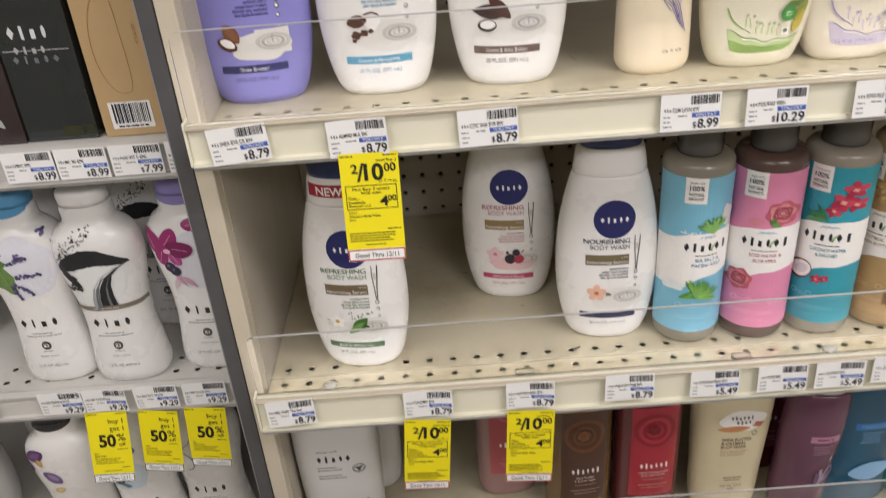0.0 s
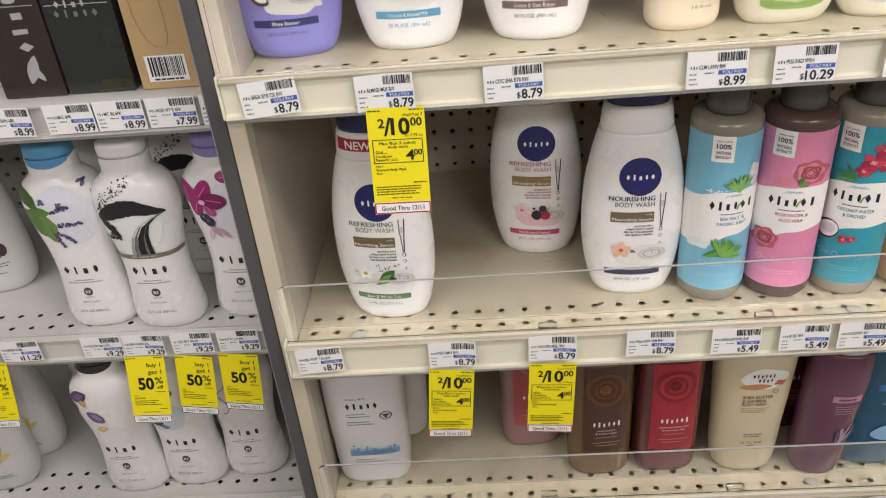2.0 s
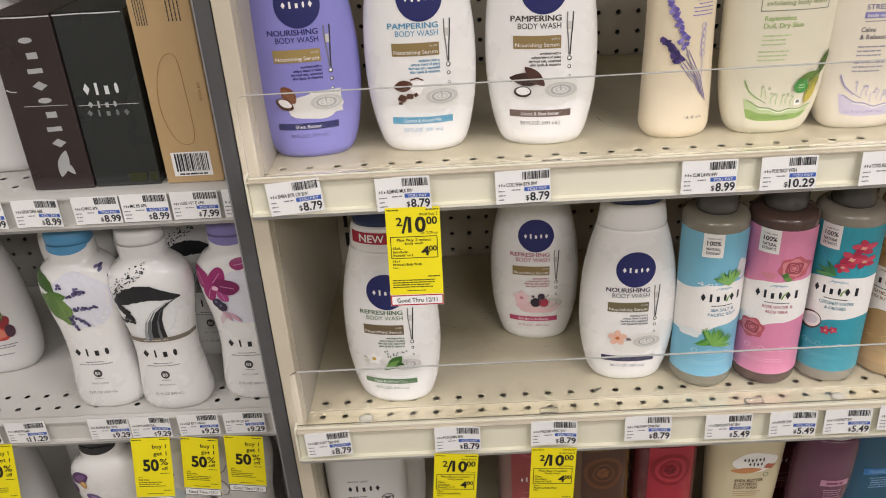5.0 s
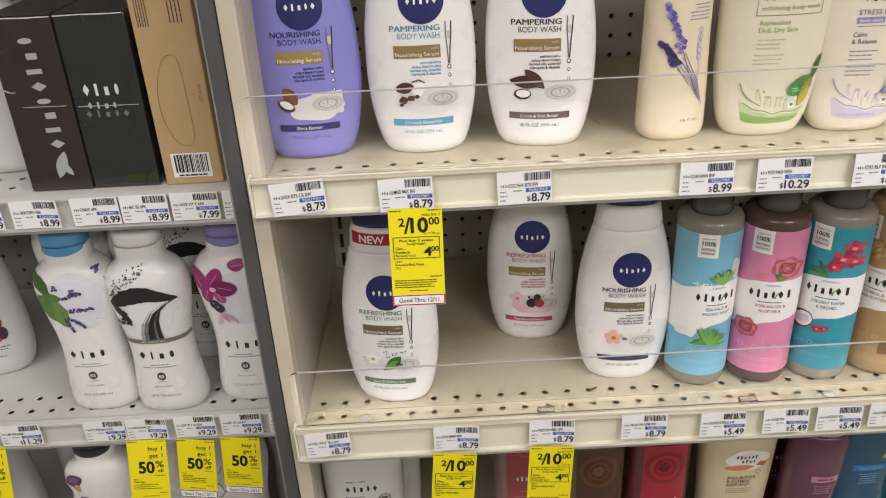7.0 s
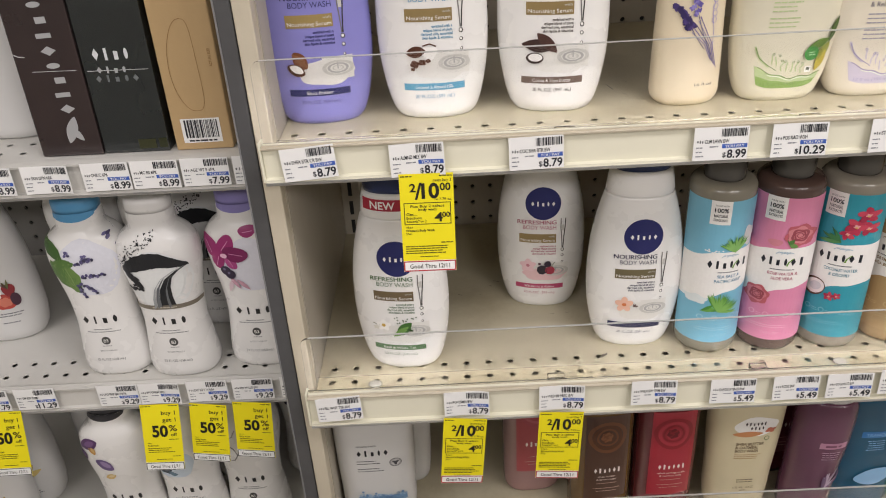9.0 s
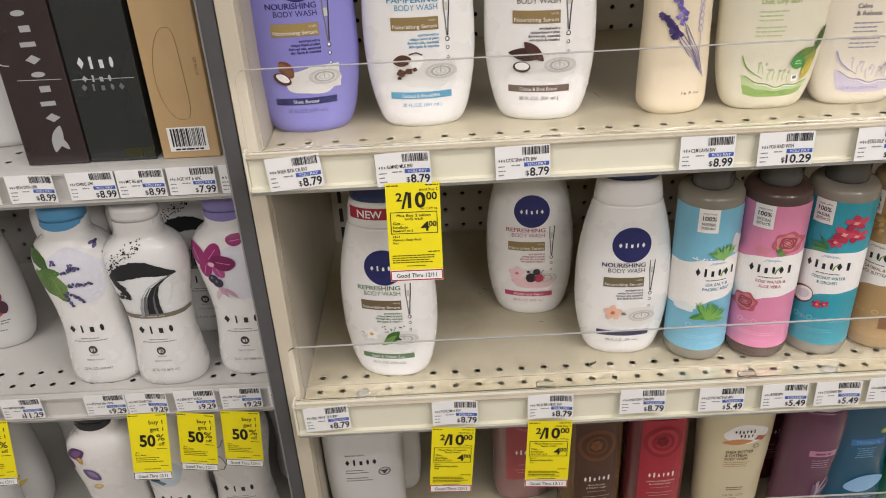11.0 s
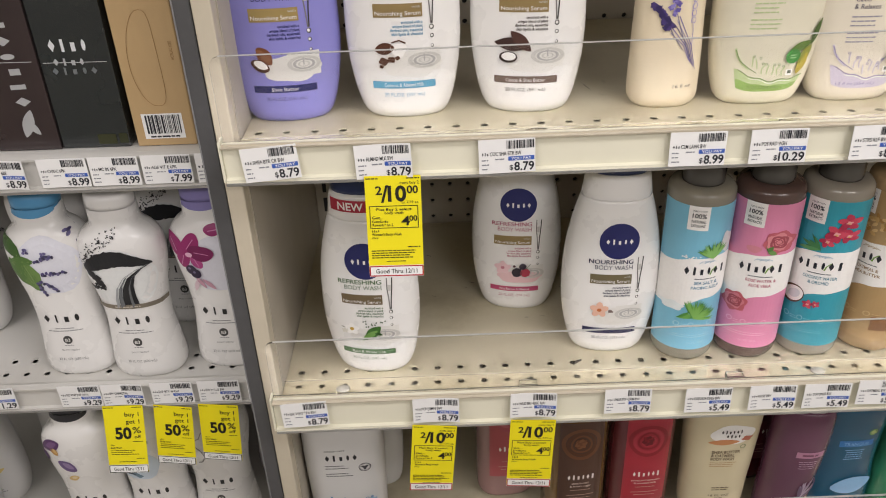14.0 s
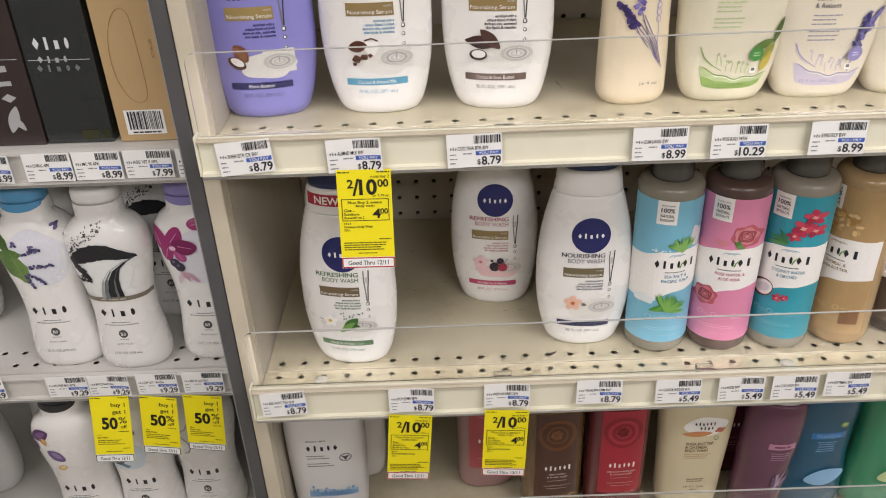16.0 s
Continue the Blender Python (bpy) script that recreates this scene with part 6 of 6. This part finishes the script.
pr.blob("seal", ink("4c4c50"), 0.0205, 0.0980, 0.0028, 0.0024, 1, wave=0.4, lobes=3)
pr.rect("bubble_band", BUBBLE, 0.0040, 0.0480, 0.0500, 0.0080, 1)
rb = random.Random(4)
for k in range(46):
    pr.blob("bubble", ink(rb.choice(("6f97c0", "93b6d6", "a9c6de"))), rb.uniform(-0.020, 0.028), 0.0515 + abs(rb.gauss(0, 0.0022)), rb.uniform(0.0008, 0.0019), rb.uniform(0.0008, 0.0017), 2 + k % 3, inner=0.5 if k % 2 else 0.0, segs=10)
for k in range(26):
    pr.stroke("bubble_band_line", ink("5f86b0"), [(0.004 + rb.uniform(-0.024, 0.018), 0.0445 + rb.uniform(0, 0.006)), (0.010 + rb.uniform(-0.018, 0.016), 0.0450 + rb.uniform(0, 0.006))], 0.0003, 3)
pr.lines("small_print", ink("4c4c50"), -0.0170, 0.0380, 0.022, 0.0011, 1, 0.003, layer=1, seed=6)
pr.lines("small_print", ink("4c4c50"), -0.0170, 0.0345, 0.038, 0.0011, 1, 0.003, layer=1, seed=7)
pr.done()
g, pr = bottle("body_wash_bottle", "plain white broad bottle behind another one", IVORYSH, HDPE_GREY, 0.0240, 0.0800, SB, 0)
part("cap", FLATCAP.mesh(24), HDPE_GREY, g, smooth=True)
pr.done()

SLAB = Shape([(0, 0.0255, 0.0185), (0.0015, 0.0280, 0.0205), (0.005, 0.0302, 0.0222), (0.012, 0.0315, 0.0230), (0.09, 0.0318, 0.0230), (0.145, 0.0315, 0.0228), (0.158, 0.0295, 0.0220), (0.164, 0.0240, 0.0190)], 2.9)
SLAB_CAP = Shape([(0.1642, 0.0190, 0.0160), (0.168, 0.0200, 0.0165), (0.182, 0.0190, 0.0155), (0.184, 0.0170, 0.014)], 2.4)


def swirl_bottle(x, y, label, body, panel, ring, tones, words, turn=0.0):
    g, pr = bottle("body_wash_bottle", label, SLAB, body, x, y, SB, turn, "swirl label bottles")
    part("cap", SLAB_CAP.mesh(28), body, g, smooth=True)
    pr.rect("label_panel", panel, 0.0020, 0.0900, 0.0440, 0.1120, 1)
    for q, k in ((0.0195, 0), (0.0150, 1), (0.0110, 0), (0.0072, 1)):
        pr.blob("swirl", ink(tones[k]), 0.0015, 0.1185, q, q * 1.05, 2 + k, inner=0.80, wave=0.03, lobes=3, phase=q * 300, segs=36)
    pr.blob("swirl_core", ink(tones[2]), 0.0005, 0.1195, 0.0058, 0.0062, 4, wave=0.12, lobes=6)
    for k in range(14):
        rr = random.Random(k)
        pr.blob("swirl_core", ink(tones[0]), 0.0005 + rr.uniform(-0.005, 0.005), 0.1195 + rr.uniform(-0.005, 0.005), 0.0011, 0.0009, 5, segs=8)
    pr.mark("logo_mark", ink("efe6e0"), 0.0030, 0.0735, 0.0290, 0.0066, 6, layer=2, thin=0.5)
    for i, w in enumerate(words):
        pr.text("variety", ink("e2cdc0"), w, 0.0030, 0.0650 - i * 0.0040, 0.0024, "c", 0.00165 * len(w), layer=2, fat=0.008)
    pr.lines("small_print", ink("c9a898"), 0.0030, 0.0555, 0.026, 0.0008, 1, 0.003, "c", layer=2, seed=4)
    pr.rect("rule", ink("c9a898"), 0.0030, 0.0485, 0.028, 0.0006, 2)
    pr.lines("small_print", ink("c9a898"), 0.0030, 0.0445, 0.024, 0.0008, 1, 0.003, "c", layer=2, seed=5)
    pr.done({"label_panel": "printed front label with cream swirl"})


swirl_bottle(0.2420, 0.0180, "amber brown body wash bottle with chocolate swirl label", tinted("amber_bottle", (0.15, 0.085, 0.03)), mat("chocolate_label", (0.075, 0.032, 0.018), 0.35, vary=0.15, scale=40), None, ("6b4226", "55301a", "7d5030"), ("shea butter", "& brown sugar"), 3)
swirl_bottle(0.3090, 0.0190, "dark red body wash bottle with scarlet swirl label", tinted("wine_bottle", (0.13, 0.022, 0.028)), mat("scarlet_label", (0.36, 0.018, 0.035), 0.35, vary=0.12, scale=40), None, ("8a1826", "b03442", "6a101c"), ("velvet pomegranate", "& coconut milk"), 1)
swirl_bottle(0.1755, 0.0610, "clear rosy body wash bottle with red label", tinted("rosy_clear_bottle", (0.34, 0.20, 0.19)), mat("rose_red_label", (0.40, 0.07, 0.08), 0.35, vary=0.12, scale=40), None, ("a84a54", "b86068", "94404a"), (), 4)
swirl_bottle(0.4400, 0.0720, "dark wine body wash bottle behind the front row", tinted("deep_wine_bottle", (0.10, 0.016, 0.025)), mat("deep_wine_label", (0.12, 0.016, 0.03), 0.35, vary=0.12, scale=40), None, ("5a1824", "7a3040", "401018"), (), 0)

TAPER = Shape([(0, 0.0240, 0.0170), (0.0015, 0.0265, 0.0190), (0.005, 0.0290, 0.0205), (0.014, 0.0312, 0.0215), (0.06, 0.0340, 0.0222), (0.12, 0.0372, 0.0228), (0.150, 0.0380, 0.0228), (0.165, 0.0350, 0.0215), (0.172, 0.0220, 0.018)], 2.5)
g, pr = bottle("body_wash_bottle", "butter cream bottle with oatmeal print label", TAPER, mat("butter_cream_plastic", (0.66, 0.58, 0.38), 0.3, vary=0.03, coat=0.15), 0.3875, 0.0140, SB, 0)
part("cap", SLAB_CAP.mesh(28), PALECREAM, g, smooth=True).location.z = 0.008
pr.blob("label_badge", WHITEINK, 0.0040, 0.1270, 0.0215, 0.0120, 1, wave=0.05, lobes=4, phase=0.6, segs=32)
pr.blob("label_badge", ink("c98a5a"), -0.0040, 0.1175, 0.0150, 0.0036, 2, turn=0.05, tip=0.4)
pr.blob("label_badge", ink("b56a52"), 0.0180, 0.1215, 0.0052, 0.0030, 3, wave=0.2, lobes=4)
pr.mark("logo_mark", ink("3b3030"), 0.0020, 0.1310, 0.0220, 0.0044, 6, layer=3, thin=0.5)
pr.mark("logo_mark", ink("3b3030"), 0.0040, 0.1255, 0.0150, 0.0044, 4, layer=3, thin=0.5)
pr.blob("seal", ink("5d7a4a"), 0.0155, 0.1110, 0.0028, 0.0028, 2, inner=0.75)
for i, w in enumerate(("SHEA BUTTER", "& OATMEAL", "BODY WASH")):
    pr.text("title", ink("6d5b45"), w, -0.0140, 0.1040 - i * 0.0047, 0.0036, "l", 0.00255 * len(w), layer=1, fat=0.02)
pr.lines("small_print", ink("b08a5c"), -0.0140, 0.0895, 0.027, 0.0010, 3, 0.0026, layer=1, seed=2)
pr.lines("small_print", ink("6d5b45"), 0.0010, 0.0540, 0.022, 0.0014, 2, 0.0030, "c", layer=1, seed=3)
pr.text("volume", ink("6d5b45"), "18 FL OZ", 0.0010, 0.0430, 0.0026, "c", 0.0210, layer=1)
pr.lines("small_print", ink("6d5b45"), 0.0010, 0.0390, 0.010, 0.0012, 1, 0.0030, "c", layer=1, seed=3)
pr.done()

BEND = Shape([(0, 0.0185, 0.0165), (0.0015, 0.0205, 0.0182), (0.005, 0.0232, 0.0200), (0.014, 0.0250, 0.0212), (0.06, 0.0262, 0.0218), (0.11, 0.0285, 0.0224), (0.146, 0.0272, 0.0215), (0.156, 0.0235, 0.0190)], 2.2, lean=lambda z: 0.0005 + 0.05 * z)
CAPW = Shape([(0.1562, 0.0222, 0.0180), (0.160, 0.0225, 0.0182), (0.176, 0.0215, 0.0175), (0.178, 0.0195, 0.0155)], 2.2, lean=lambda z: 0.0085)
g, pr = bottle("body_wash_bottle", "plum purple bottle with white cap", BEND, tinted("plum_bottle", (0.13, 0.045, 0.085)), 0.4560, 0.0040, SB, -10)
part("cap", CAPW.mesh(28), HDPE, g, "white cap", smooth=True)
pr.rect("title_band", ink("b5829a"), 0.0080, 0.1060, 0.0260, 0.0075, 1)
pr.lines("title_lettering", ink("6a3450"), 0.0080, 0.1060, 0.020, 0.0030, 1, 0.003, "c", layer=2, seed=1)
pr.lines("small_print", ink("b08aa0"), 0.0080, 0.0970, 0.018, 0.0011, 4, 0.0030, "c", layer=1, seed=2)
leaf_spray(pr, "rosemary", ("8f7a90", "b5a2b4", "6d5470"), 0.0100, 0.0450, 16, 0.030, 0.0016, 0.6, layer=2, base=1.2, seed=9)
pr.done()

HIP = Shape([(0, 0.0310, 0.0180), (0.0015, 0.0335, 0.0200), (0.005, 0.0360, 0.0220), (0.014, 0.0378, 0.0230), (0.045, 0.0372, 0.0230), (0.075, 0.0340, 0.0222), (0.105, 0.0345, 0.0224), (0.135, 0.0365, 0.0226), (0.152, 0.0340, 0.0215), (0.160, 0.0265, 0.0185)], 2.4, lean=lambda z: 0.0)
CAPH = Shape([(0.1602, 0.0245, 0.0180), (0.163, 0.0250, 0.0185), (0.176, 0.0240, 0.0175), (0.178, 0.0215, 0.0155)], 2.2)


def hip_bottle(x, y, label, body, tones, word, turn):
    g, pr = bottle("body_wash_bottle", label, HIP, body, x, y, SB, turn, "hipped body wash bottles")
    part("cap", CAPH.mesh(28), HDPE, g, "white cap", smooth=True)
    pr.blob("seal", ink("6f9a4a"), 0.0150, 0.1185, 0.0046, 0.0038, 1, inner=0.72)
    pr.blob("seal", ink("b9c98a"), 0.0150, 0.1185, 0.0030, 0.0024, 1)
    pr.rect("title_band", ink(tones[0]), 0.0010, 0.1050, 0.0340, 0.0080, 1)
    if word:
        pr.text("title_lettering", ink(tones[1]), word, 0.0010, 0.1050, 0.0040, "c", 0.0260, layer=2, fat=0.01)
    pr.lines("small_print", ink(tones[1]), 0.0010, 0.0965, 0.020, 0.0011, 5, 0.0030, "c", layer=1, seed=2)
    for q, k in ((0.0215, 1), (0.0180, 0), (0.0125, 1), (0.0075, 0)):
        pr.blob("ripple", ink(tones[k]), 0.0070, 0.0430 + q * 0.25, q, q * 0.52, 2 + int(q * 100) % 3, turn=0.12, tip=0.3)
    pr.done()


hip_bottle(0.5165, 0.0170, "deep blue bottle with pale ripple print", tinted("deep_blue_bottle", (0.008, 0.085, 0.16)), ("2f73b0", "8fbbe0"), "TRANQUIL", 2)
hip_bottle(0.5910, 0.0170, "sea green bottle with pale swirl print", tinted("sea_green_bottle", (0.045, 0.26, 0.13)), ("5da06a", "c5d8a0"), "", 6)
